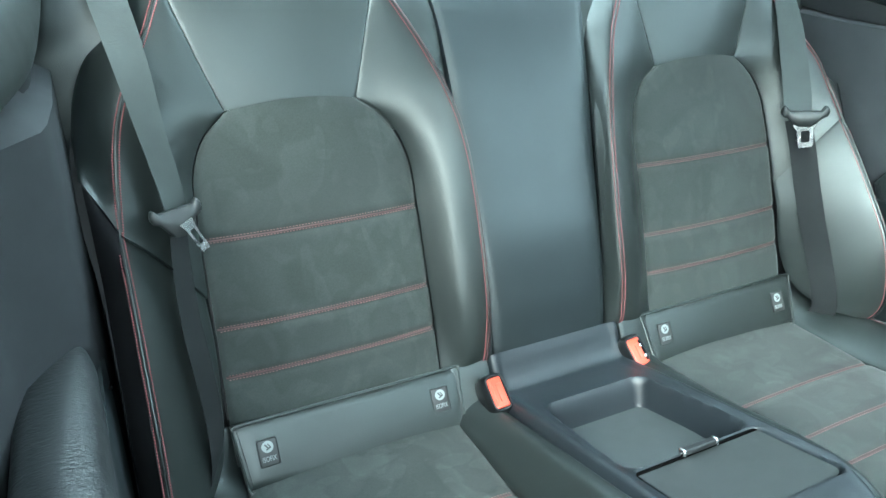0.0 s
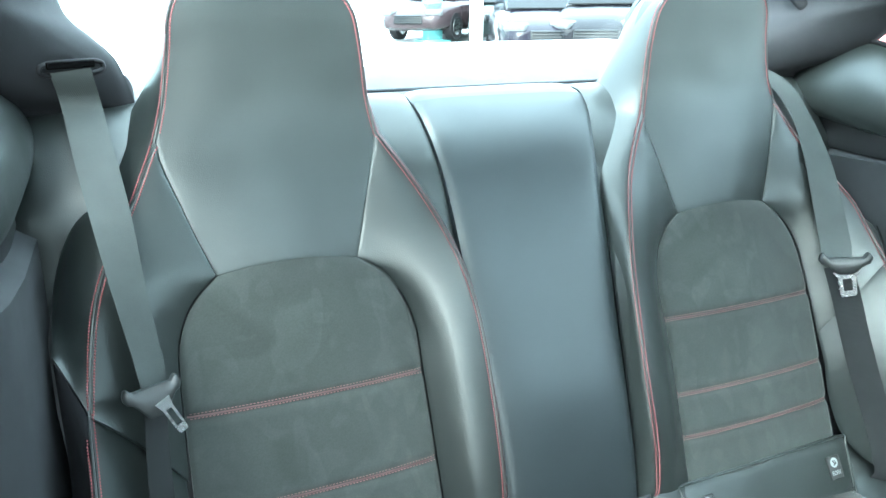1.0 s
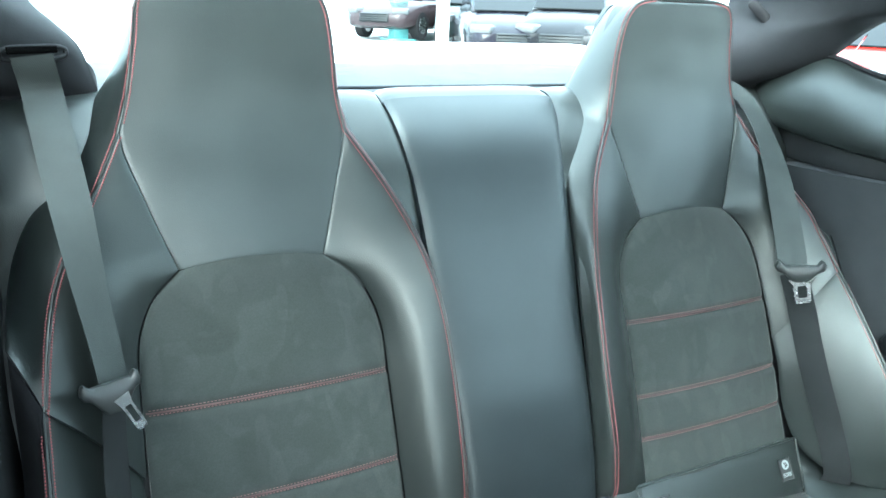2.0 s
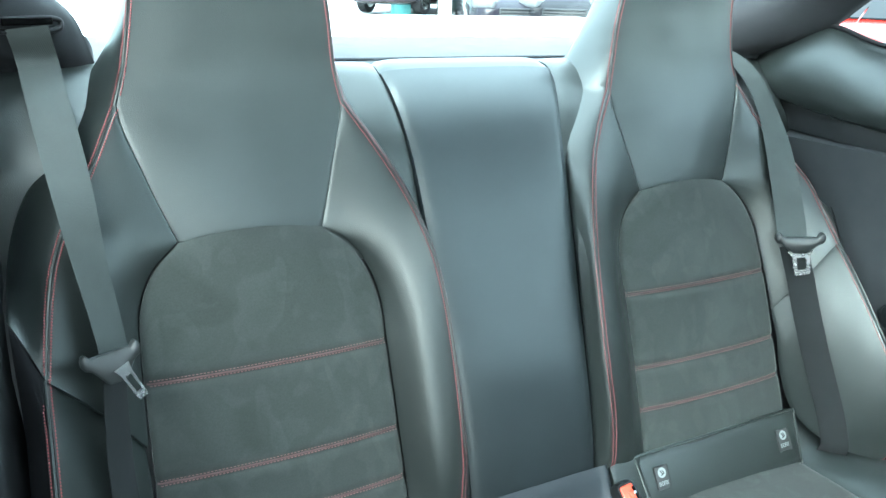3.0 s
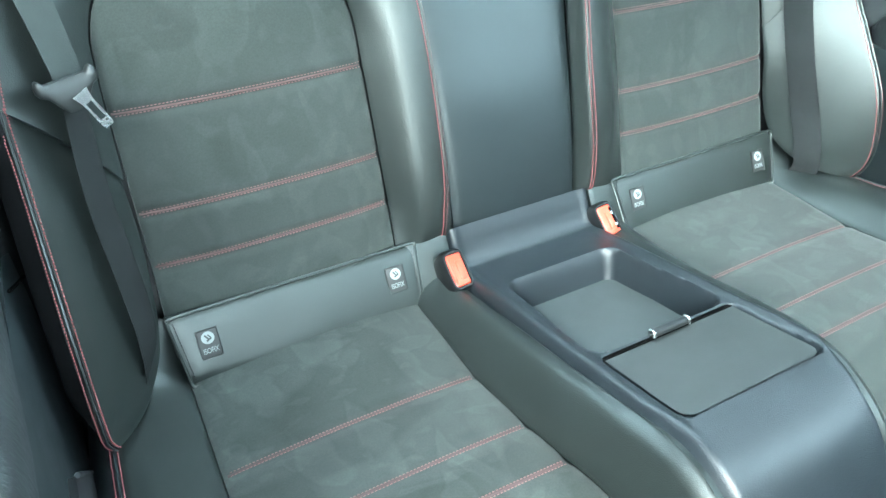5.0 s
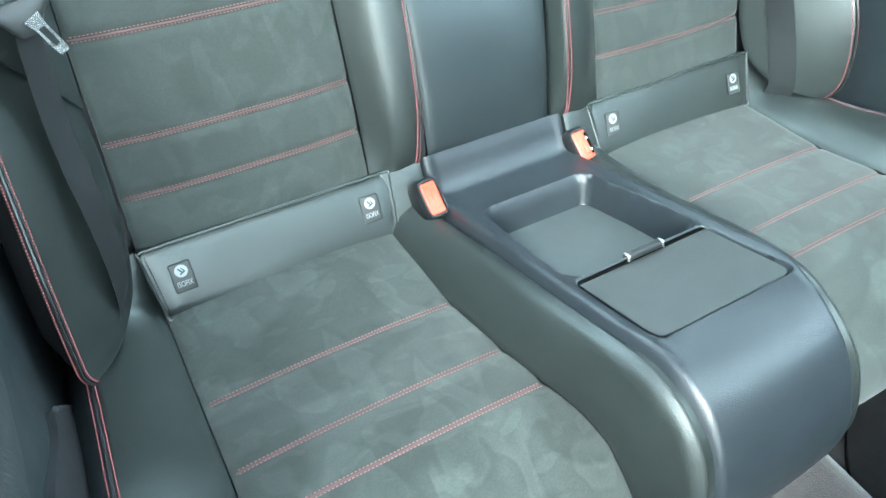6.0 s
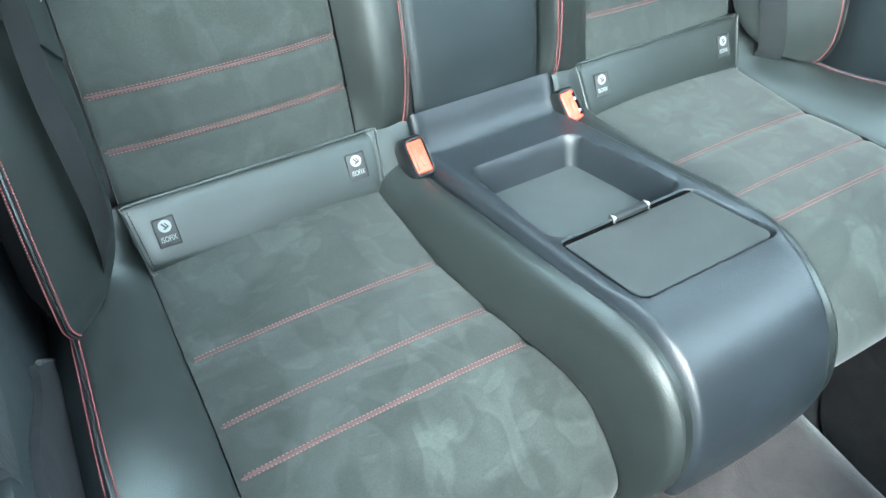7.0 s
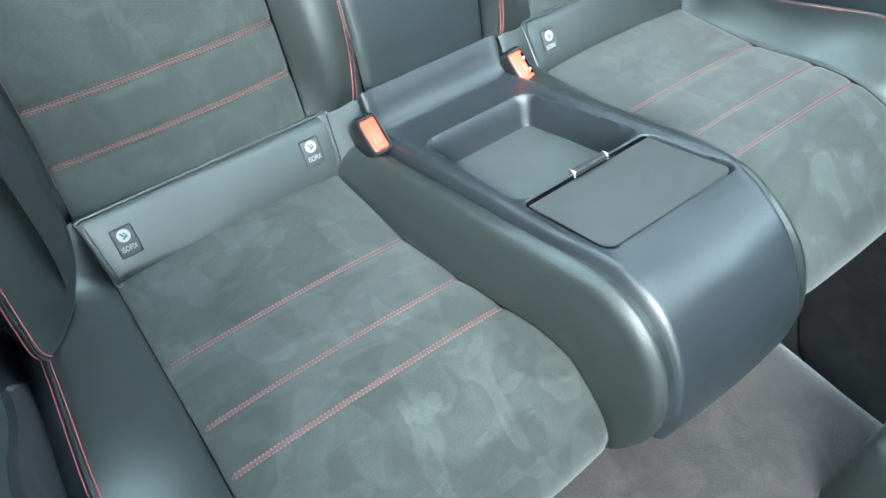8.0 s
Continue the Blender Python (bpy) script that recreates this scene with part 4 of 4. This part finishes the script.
# ---- belt buckles ----
def buckle(s):
    t = thing("belt_buckle", (s * 0.160, -0.03, 0.37), "black seat belt buckle with orange release button", "buckle", "belt buckles")
    if s < 0:
        m = Matrix.Translation((-0.1480, -0.034, 0.4045)) @ pose(0, 0, 0, 40, 0, 4)
    else:
        m = Matrix.Translation((0.1430, -0.027, 0.3950)) @ pose(0, 0, 0, 40, -6, 2)
    # rounded shell with a sunken well for the button
    bm = bmesh.new()
    rings = []
    for z, grow in ((-0.052, -0.006), (-0.030, -0.001), (-0.004, 0.002), (0.006, 0.0), (0.0105, -0.0028), (0.0105, -0.0052), (0.004, -0.0058)):
        ring = []
        for k in range(32):
            th = 2 * math.pi * k / 32
            c, q = math.cos(th), math.sin(th)
            ring.append(bm.verts.new(m @ Vector((math.copysign(abs(c) ** 0.42, c) * (0.0195 + grow), math.copysign(abs(q) ** 0.42, q) * (0.0315 + grow), z))))
        rings.append(ring)
    for r0, r1 in zip(rings, rings[1:]):
        for k in range(32):
            bm.faces.new((r0[k], r0[(k + 1) % 32], r1[(k + 1) % 32], r1[k]))
    bm.faces.new(rings[0][::-1])
    bm.faces.new(rings[-1])
    part("housing", bm, BLACK_GLOSS, t)
    b = part("release_button", join(box((0.0262, 0.0500, 0.008), bev=0.0028, seg=3, m=m @ Matrix.Translation((0, 0, 0.0065))), box((0.0095, 0.030, 0.003), bev=0.0012, m=m @ Matrix.Translation((0.0035, -0.001, 0.0108)))), ORANGE, t, "orange release button")
    part("tongue_slot", box((0.0040, 0.038, 0.0016), bev=0.0006, seg=1, m=m @ Matrix.Translation((-0.0095 if s < 0 else 0.0100, 0.0, 0.0103))), VOID if s > 0 else ORANGE, b, "narrow slot beside the button")
    if s > 0:
        for y in (-0.011, 0.009):
            part("catch", box((0.0042, 0.0062, 0.003), bev=0.001, seg=1, m=m @ Matrix.Translation((0.0100, y, 0.0112))), CHROME, b, "bright steel catch in the slot")
    return t


buckle(-1)
buckle(1)


# ---- seat belts ----
def ribbon(path, across, width, thick=0.0014):
    """A strap of even width along a path; across gives its crosswise direction at each point."""
    bm = bmesh.new()
    rows = []
    n = len(path)
    for i, p in enumerate(path):
        t = (path[min(i + 1, n - 1)] - path[max(i - 1, 0)]).normalized()
        a = Vector(across[i])
        a = (a - t * a.dot(t)).normalized()
        nm = t.cross(a).normalized() * thick
        rows.append([bm.verts.new(p + a * (width * (k / 6 - 0.5)) + nm * (q * (0.4 if k in (0, 6) else 1.0))) for q in (0.5, -0.5) for k in range(7)])
    for a, b in zip(rows, rows[1:]):
        for k in range(6):
            bm.faces.new((a[k], a[k + 1], b[k + 1], b[k]))
            bm.faces.new((a[7 + k], b[7 + k], b[8 + k], a[8 + k]))
        bm.faces.new((a[0], b[0], b[7], a[7]))
        bm.faces.new((a[6], a[13], b[13], b[6]))
    return bm


def belt(s, tilt):
    t = thing("seat_belt", (s * 0.60, 0.0, 0.40), "grey three-point seat belt hanging over the outer bolster", "seat belt", "rear seat belts")
    if s < 0:
        run = [(0.624, 0.400, 1.108), (0.615, 0.290, 1.040), (0.600, 0.185, 0.945), (0.590, 0.128, 0.862), (0.578, 0.090, 0.775), (0.576, 0.080, 0.748)]
        lap = [(0.577, 0.078, 0.752), (0.582, 0.058, 0.70), (0.585, 0.022, 0.625), (0.581, -0.012, 0.55), (0.580, -0.034, 0.49), (0.585, -0.040, 0.44), (0.596, -0.030, 0.395), (0.604, 0.010, 0.355)]
    else:
        run = [(0.520, 0.345, 1.085), (0.580, 0.285, 1.042), (0.600, 0.243, 0.985), (0.588, 0.186, 0.918), (0.562, 0.122, 0.832), (0.546, 0.082, 0.768), (0.536, 0.070, 0.748)]
        lap = [(0.536, 0.066, 0.752), (0.550, 0.052, 0.70), (0.560, 0.034, 0.64), (0.570, 0.006, 0.565), (0.585, -0.024, 0.485), (0.591, -0.050, 0.42), (0.595, -0.056, 0.385), (0.597, -0.036, 0.345)]
    up = even(spline(side(run, s), 60), 40)
    tree = tree_of([PILLARS[s]])
    for q in up:
        for dx in (-0.024, 0.0, 0.024):
            hit = tree.ray_cast(Vector((q.x + dx, 0.0, q.z)), Vector((0, 1, 0)), 0.6)[0]
            if hit is not None:
                q.y = min(q.y, hit.y - 0.004)
    for _ in range(6):
        soft = [(up[max(k - 1, 0)].y + up[k].y * 2 + up[min(k + 1, 39)].y) / 4 for k in range(40)]
        for q, y in zip(up, soft):
            q.y = y - 0.0004
    part("shoulder_webbing", ribbon(up, [(1, -1.3 * s * smooth01((k - 12) / 26), 0.0) for k in range(40)], 0.048), WEB, t)
    low = even(spline(side(lap, s), 80), 40)
    part("lap_webbing", ribbon(low, [(1 - (0.75 * smooth01((k - 26) / 12) if s < 0 else 0), -1.6 * s, 0.0) for k in range(40)], 0.046), WEB_SHADED, t, "lap webbing with its shade put into the colour")
    # tongue: moulded grip with raised ends and a steel plate
    if s < 0:
        m = Matrix.Translation((-0.581, 0.056, 0.770)) @ pose(0, 0, 0, -12, 0, 14) @ pose(0, 0, 0, 0, tilt * 0.3, 0)
    else:
        m = Matrix.Translation((0.5275, 0.048, 0.766)) @ pose(0, 0, 0, -6, 0, -38) @ pose(0, 0, 0, 0, tilt, 0)
    if s < 0:
        m = m @ Matrix.Scale(0.86, 4)
    half, low_mid, low_end, ear = (0.038, -0.040, -0.014, 0.007) if s < 0 else (0.041, -0.020, -0.003, 0.009)
    bm = bmesh.new()
    seg = []
    for i in range(25):
        f = -1 + i / 12
        x = half * f
        a = abs(f)
        top = (0.001 if s < 0 else 0.008) + ear * smooth01((a - 0.66) / 0.16)
        bot = low_mid + (low_end - low_mid) * smooth01((a - 0.22) / 0.62)
        close = math.sqrt(max(0.0, 1 - max(0.0, (a - 0.80) / 0.20) ** 2))
        cz, hz = (top + bot) / 2, (top - bot) / 2 * (0.35 + 0.65 * close)
        dep = 0.0095 * (0.45 + 0.55 * close)
        seg.append([bm.verts.new(m @ Vector((x, dep * yy, cz + hz * zz))) for yy, zz in ((-0.55, 1), (-0.9, 0.7), (-1, 0), (-0.9, -0.7), (-0.55, -1), (0.55, -1), (1, 0), (0.55, 1))])
    for a, b in zip(seg, seg[1:]):
        for k in range(8):
            bm.faces.new((a[k], a[(k + 1) % 8], b[(k + 1) % 8], b[k]))
    bm.faces.new(seg[0][::-1])
    bm.faces.new(seg[-1])
    grip = part("tongue_grip", bm, HOLDER, t, "grey plastic tongue grip")
    # plate: shoulders that narrow to a frame round the latch hole
    w, tall = (0.60, 1.36) if s < 0 else (1.12, 1.12)
    pm = m @ pose(0, -0.012 if s < 0 else 0, 0, 0, tilt * 1.5, 0)
    shoulder = 0.018 if s < 0 else 0.019
    rim_out = [(-shoulder, -0.014), (shoulder, -0.014), (0.0125, -0.024), (0.0118, -0.050), (0.0095, -0.0535), (-0.0095, -0.0535), (-0.0118, -0.050), (-0.0125, -0.024)]
    rim_in = [(-0.0062, -0.0255), (0.0062, -0.0255), (0.0065, -0.027), (0.0065, -0.0430), (0.0055, -0.0445), (-0.0055, -0.0445), (-0.0065, -0.0430), (-0.0065, -0.027)]
    bm = bmesh.new()
    lay = [[bm.verts.new(pm @ Vector((x * w, y, z * tall))) for x, z in loop] for y in (-0.0016, 0.0016) for loop in (rim_out, rim_in)]
    for k in range(8):
        j = (k + 1) % 8
        bm.faces.new((lay[0][k], lay[0][j], lay[1][j], lay[1][k]))
        bm.faces.new((lay[2][k], lay[3][k], lay[3][j], lay[2][j]))
        bm.faces.new((lay[0][k], lay[2][k], lay[2][j], lay[0][j]))
        bm.faces.new((lay[1][k], lay[1][j], lay[3][j], lay[3][k]))
    bmesh.ops.bevel(bm, geom=[e for e in bm.edges if e.calc_face_angle(0) > 0.9], offset=0.0007, segments=2, affect='EDGES', profile=0.5)
    part("tongue_plate", bm, CHROME, grip, "bright steel latch plate")
    return t


belt(-1, -13)
belt(1, -5)


# ---- side armrests ----
def armrest(s):
    t = thing("side_armrest", (s * 0.74, -0.28, 0.58), "padded dark leather armrest on the side panel", "armrest", "side armrests")
    rows = []
    bm = bmesh.new()
    n = 40
    for i in range(n + 1):
        f = i / n
        y = 0.0 - (0.40 if s < 0 else 0.58) * f
        k = 1 - (1 - min(1.0, f / 0.06)) ** 2
        k = math.sqrt(max(k, 0.0025))
        top, bot = 0.655 - 0.01 * f, 0.585 - 0.03 * f
        if s < 0:
            bot = float(np.interp(y, [-0.40, -0.22, -0.17, -0.09, -0.05, 0.0], [0.488, 0.490, 0.505, 0.575, 0.598, 0.612]))
        inn = float(np.interp(y, [-0.6, -0.25, -0.05, 0.0], [0.695, 0.696, 0.701, 0.712]))
        outx = float(np.interp(y, [-0.6, -0.25, -0.04], [0.800, 0.795, 0.785]))
        cz, cx = (top + bot) / 2, (inn + outx) / 2
        row = []
        for a in range(20):
            th = 2 * math.pi * a / 20
            c, q = math.cos(th), math.sin(th)
            ex = math.copysign(abs(c) ** 0.55, c) * (outx - inn) / 2
            ez = math.copysign(abs(q) ** 0.55, q) * (top - bot) / 2
            row.append(bm.verts.new(Vector((s * (cx + ex * (0.8 + 0.2 * k)), y, cz + ez * k))))
        rows.append(row)
    for a, b in zip(rows, rows[1:]):
        for k in range(20):
            bm.faces.new((a[k], a[(k + 1) % 20], b[(k + 1) % 20], b[k]))
    bm.faces.new(rows[0][::-1])
    bm.faces.new(rows[-1])
    part("pad", bm, LEATHER_CREASED, t)
    lo = [Vector((s * 0.706, y, 0.09)) for y in np.linspace(0.10, -0.62, 20)]
    hi = [Vector((s * 0.696, y, 0.60 - 0.05 * max(0, y + 0.05))) for y in np.linspace(0.10, -0.62, 20)]
    part("lower_panel", loft(lo, hi, 8, (-s, 0, 0), 0.004, 0.003, 0.006, 0.02), LEATHER_SMOOTH, t, "smooth dark panel below the pad")
    if s < 0:
        # strip that runs forward beside the cushion, and the seam above it
        lo = [Vector((-0.688, -0.080 - 0.52 * k / 16, 0.318 - 0.02 * k / 16)) for k in range(17)]
        hi = [Vector((-0.686, -0.187 - 0.41 * k / 16, 0.454 + 0.10 * smooth01(k / 8))) for k in range(17)]
        strip = part("lower_strip", loft(lo, hi, 8, (1, 0, 0), 0.004, 0.001, 0.004, 0.010), TRIM, t, "dark moulded strip")
        # paler lip paints in the light caught along the strip's rear edge
        part("strip_edge_light", tube(even([lo[0], hi[0]], 10), 0.0034, 8), TRIM_GREY, strip, "pale lip painted as the lit edge")
        part("panel_seam", tube(spline([(-0.694, 0.083, 0.519), (-0.692, 0.0, 0.572), (-0.690, -0.068, 0.617)], 12), 0.0022, 6), VOID, t, "dark panel seam")
    return t


armrest(-1)
armrest(1)


# ---- belt outlets ----
def belt_outlet(s):
    t = thing("belt_outlet", (s * 0.624, 0.36, 1.10), "black oval belt outlet in the pillar cover", "belt guide", "belt outlets")
    pts = []
    tree = tree_of([PILLARS[s]])
    for k in range(40):
        a = 2 * math.pi * k / 40
        c, q = math.cos(a), math.sin(a)
        at = Vector((s * (0.623 + 0.036 * math.copysign(abs(c) ** 0.5, c)), 0.36, 1.110 + 0.008 * math.copysign(abs(q) ** 0.7, q)))
        pts.append(drop_on(tree, at, (0, 1, 0), lift=0.001)[0])
    part("frame", tube(pts, 0.0035, 8, closed=True, up=(0, 1, 0.1)), RUBBER, t)
    mid = sum(pts, Vector()) / 40
    run = (pts[0] - pts[20]).normalized() * (1 if s > 0 else -1)
    # no real recess: a black plate carries the dark of the slot
    part("opening", box((0.068, 0.004, 0.009), (0, 0, 0), 0.0015, 2, Matrix.Translation(mid + Vector((0, -0.013, 0.005))) @ pose(0, 0, 0, 0, 0, math.degrees(math.atan2(run.y, run.x)))), VOID, t, "black plate painted as the shaded opening")
    return t


belt_outlet(-1)
hook = thing("coat_hook", (0.655, 0.37, 1.19), "small black oval coat hook on the pillar", "hook")
hm = Matrix.Translation(drop_on(tree_of([PILLARS[1]]), Vector((0.662, 0.36, 1.196)), (0.4, 0.9, 0), lift=0.013)[0]) @ pose(0, 0, 0, 0, -46, -35)
plate = bmesh.new()
bmesh.ops.create_uvsphere(plate, u_segments=20, v_segments=13, radius=0.0105)
for v in plate.verts:
    v.co = hm @ Vector((v.co.x, v.co.y * 0.5, v.co.z + math.copysign(0.017, v.co.z) * (abs(v.co.z) > 1e-4)))
part("plate", plate, RUBBER, hook)
part("tip", box((0.010, 0.003, 0.012), (0, -0.0025, -0.014), 0.001, 2, hm), RUBBER, hook)


# ---- front seat and front console, seen from behind ----
def front_seat():
    t = thing("front_car_seat", (0.55, -0.85, 0.10), "dark front seat seen from behind", "seat")
    a = spline([(0.36, -0.86, 0.14), (0.34, -0.80, 0.22), (0.34, -0.80, 0.34), (0.34, -0.80, 0.50), (0.34, -0.78, 0.78)], 30)
    b = spline([(0.76, -0.86, 0.14), (0.76, -0.80, 0.22), (0.76, -0.80, 0.34), (0.76, -0.80, 0.50), (0.74, -0.78, 0.78)], 30)
    part("backrest", loft(a, b, 20, (0, 1, 0.2), 0.03, 0.01, 0.03, 0.12, lean=3), CARPET_DARK, t)
    part("runner", box((0.34, 0.40, 0.06), (0.55, -1.06, 0.105), 0.01), BLACK, t, "black seat runner")
    return t


CARPET_DARK = carpet_mat("dark_seat_back_cloth", (0.010, 0.009, 0.009), 0.02)
front_seat()
mat_thing = thing("footwell_mat", (0.52, -0.7, 0.06), "dark brown-black carpet mat, footwell shade put into its colour", "floor mat")


# outline and dark colour of the mat also take in the footwell's shade
def mat_at(u, v):
    y = -0.50 - 0.66 * u
    edge = float(np.interp(-y, [0.50, 0.57, 0.596, 0.631, 0.683, 0.737, 0.85], [0.430, 0.335, 0.308, 0.292, 0.286, 0.300, 0.310]))
    x = edge + (0.80 - edge) * v
    return Vector((x, y, floor_z(x, y) + 0.012 + 0.004 * noise.noise(Vector((x * 12, y * 12, 3)))))


part("mat_sheet", sheet(40, 40, mat_at, 0.008), CARPET_DARK, mat_thing)
fc = thing("front_console", (0.0, -0.95, 0.24), "dark padded leather end of the front centre console", "console")
part("body", box((0.20, 0.40, 0.24), (0.085, -0.944, 0.30), 0.03, 4), LEATHER, fc)


# ---- parked cars and the hall behind the rear window ----
def paint(name, col):
    m, nt, p, co = material(name)
    nt.links.new(ramp(nt, noise_node(nt, co, 3, 4), [(0.3, shade(col, 0.92)), (0.7, shade(col, 1.08))]), p.inputs["Base Color"])
    p.inputs["Roughness"].default_value = 0.16
    p.inputs["Specular IOR Level"].default_value = 0.22
    return m


CAR_GLASS = plain("dark_car_glass", (0.004, 0.005, 0.006), 0.3, 0.0, 0, spec=0.15)
LAMP = plain("clear_lamp", (0.07, 0.073, 0.076), 0.2, 0.0, 0)


def parked_car(x, y, turn, col, tall, label):
    t = thing("parked_car", (x, y, ground_z(y)), label, "car", "parked cars")
    m = Matrix.Translation((x, y, ground_z(y))) @ pose(0, 0, 0, 0, 0, turn)
    L, W, Hh = 4.5, 1.82, 1.45 * tall
    mat = paint("car_paint", col)
    # lower body: sections from nose to tail
    def section(q, w, zlo, zhi):
        pts = []
        for a in range(20):
            th = 2 * math.pi * a / 20
            c, k = math.cos(th), math.sin(th)
            pts.append(Vector((math.copysign(abs(c) ** 0.45, c) * w / 2, q, (zlo + zhi) / 2 + math.copysign(abs(k) ** 0.45, k) * (zhi - zlo) / 2)))
        return pts

    def hull(secs):
        bm = bmesh.new()
        rows = [[bm.verts.new(m @ p) for p in section(*q)] for q in secs]
        for a, b in zip(rows, rows[1:]):
            for k in range(20):
                bm.faces.new((a[k], a[(k + 1) % 20], b[(k + 1) % 20], b[k]))
        bm.faces.new(rows[0][::-1])
        bm.faces.new(rows[-1])
        return bm
    hood = 0.68 * Hh
    part("body", hull([(-L / 2, W * 0.72, 0.30, 0.60 * tall), (-L / 2 + 0.12, W * 0.88, 0.24, 0.68 * tall), (-L / 2 + 0.5, W * 0.97, 0.22, hood * 0.86), (-L / 2 + 1.3, W, 0.22, hood), (0.6, W, 0.22, hood * 1.02), (L / 2 - 0.3, W * 0.95, 0.26, hood), (L / 2, W * 0.78, 0.34, hood * 0.8)]), mat, t)
    cab = part("cabin", hull([(-0.95, W * 0.80, hood * 0.90, hood * 1.0), (-0.25, W * 0.74, hood * 0.9, Hh * 0.97), (0.5, W * 0.72, hood * 0.9, Hh), (1.3, W * 0.72, hood * 0.9, Hh * 0.95), (2.0, W * 0.8, hood * 0.9, hood)]), mat, t)
    part("windscreen", sheet(6, 6, lambda u, v: m @ Vector(((u - 0.5) * W * (0.74 - 0.08 * v), -1.02 + 0.70 * v, hood * 1.0 + (Hh * 0.93 - hood) * v + 0.02)), 0.02, (0, 0, -1)), CAR_GLASS, cab, "dark windscreen")
    for sx in (-1, 1):
        part("headlight", box((0.42, 0.30, 0.17), bev=0.05, seg=3, m=m @ pose(sx * 0.62, -L / 2 + 0.20, 0.66 * tall, 0, 0, sx * 28)), LAMP, t, "clear headlight")
        for sy in (-1.35, 1.40):
            bm = bmesh.new()
            bmesh.ops.create_cone(bm, cap_ends=True, segments=24, radius1=0.33, radius2=0.33, depth=0.22, matrix=m @ pose(sx * (W / 2 - 0.12), sy, 0.33, 0, 90, 0))
            wheel = part("wheel", bm, RUBBER, t, "black tyre")
            bm = bmesh.new()
            bmesh.ops.create_cone(bm, cap_ends=True, segments=20, radius1=0.22, radius2=0.20, depth=0.24, matrix=m @ pose(sx * (W / 2 - 0.12), sy, 0.33, 0, 90, 0))
            part("rim", bm, CHROME, wheel, "silver rim")
    grille = part("grille", box((0.80, 0.06, 0.22), bev=0.03, m=m @ pose(0, -L / 2 - 0.01, 0.50 * tall, -8)), BLACK, t, "black grille")
    for k in range(4):
        part("grille_bar", box((0.76, 0.03, 0.018), bev=0.004, seg=1, m=m @ pose(0, -L / 2 - 0.045, 0.50 * tall - 0.08 + 0.053 * k)), CAR_GLASS, grille, "dark grille bar")
    return t


parked_car(8.76, 12.25, -40, (0.004, 0.004, 0.006), 1.12, "dark grey tall car parked nose towards the yard")
parked_car(7.56, 13.1, -22, (0.008, 0.007, 0.012), 1.0, "dark purple-grey saloon car parked in the yard")
parked_car(8.6, 16.2, -28, (0.003, 0.007, 0.006), 1.0, "dark green car parked sideways in the yard")
parked_car(7.96, 18.4, -50, (0.03, 0.022, 0.024), 1.0, "pale pinkish grey car parked in the yard")
parked_car(10.4, 6.6, -70, (0.45, 0.02, 0.015), 1.0, "red car parked beside the building")


def showroom():
    t = thing("showroom_building", (10, 40, ground_z(40)), "pale glazed showroom building with white columns", "building")
    white = plain("white_plaster", (0.75, 0.76, 0.76), 0.7, 0.0, 0.002, 30)
    teal = plain("tinted_facade_glass", (0.25, 0.42, 0.42), 0.1, 0.0, 0)
    part("wall", box((70, 0.4, 6.0), (10, 40.4, ground_z(40) + 3.0), 0.05), white, t)
    for k in range(12):
        x = -20 + 5.4 * k
        pane = part("window", box((4.4, 0.12, 3.2), (x, 40.12, ground_z(40) + 1.9), 0.02, 1), teal, t, "teal tinted window")
        part("frame", box((4.5, 0.10, 0.10), (x, 40.08, ground_z(40) + 1.9), 0.01, 1), white, pane, "white glazing bar")
        part("column", box((0.45, 0.45, 5.4), (x + 2.7, 39.7, ground_z(40) + 2.7), 0.04), white, t, "white column")
    part("roof", box((72, 3.0, 0.5), (10, 39.4, ground_z(40) + 6.2), 0.05), white, t)
    return t



def yard_post(x, y, w, mat, label):
    t = thing("yard_post", (x, y, ground_z(y)), label, "post", "yard posts")
    part("shaft", box((w, w, 5.0), (x, y, ground_z(y) + 2.5), 0.02, 2), mat, t)
    part("foot_plate", box((w * 1.8, w * 1.8, 0.06), (x, y, ground_z(y) + 0.03), 0.01, 1), mat, t)
    return t


POST_WHITE = plain("white_post_paint", (0.78, 0.79, 0.79), 0.5, 0.0, 0)
POST_TEAL = plain("teal_post_paint", (0.16, 0.42, 0.42), 0.4, 0.0, 0)
showroom()
yard_post(6.59, 13.85, 0.22, POST_WHITE, "white steel post standing in the yard")
yard_post(7.03, 17.3, 0.40, POST_TEAL, "pale teal post standing in the yard")
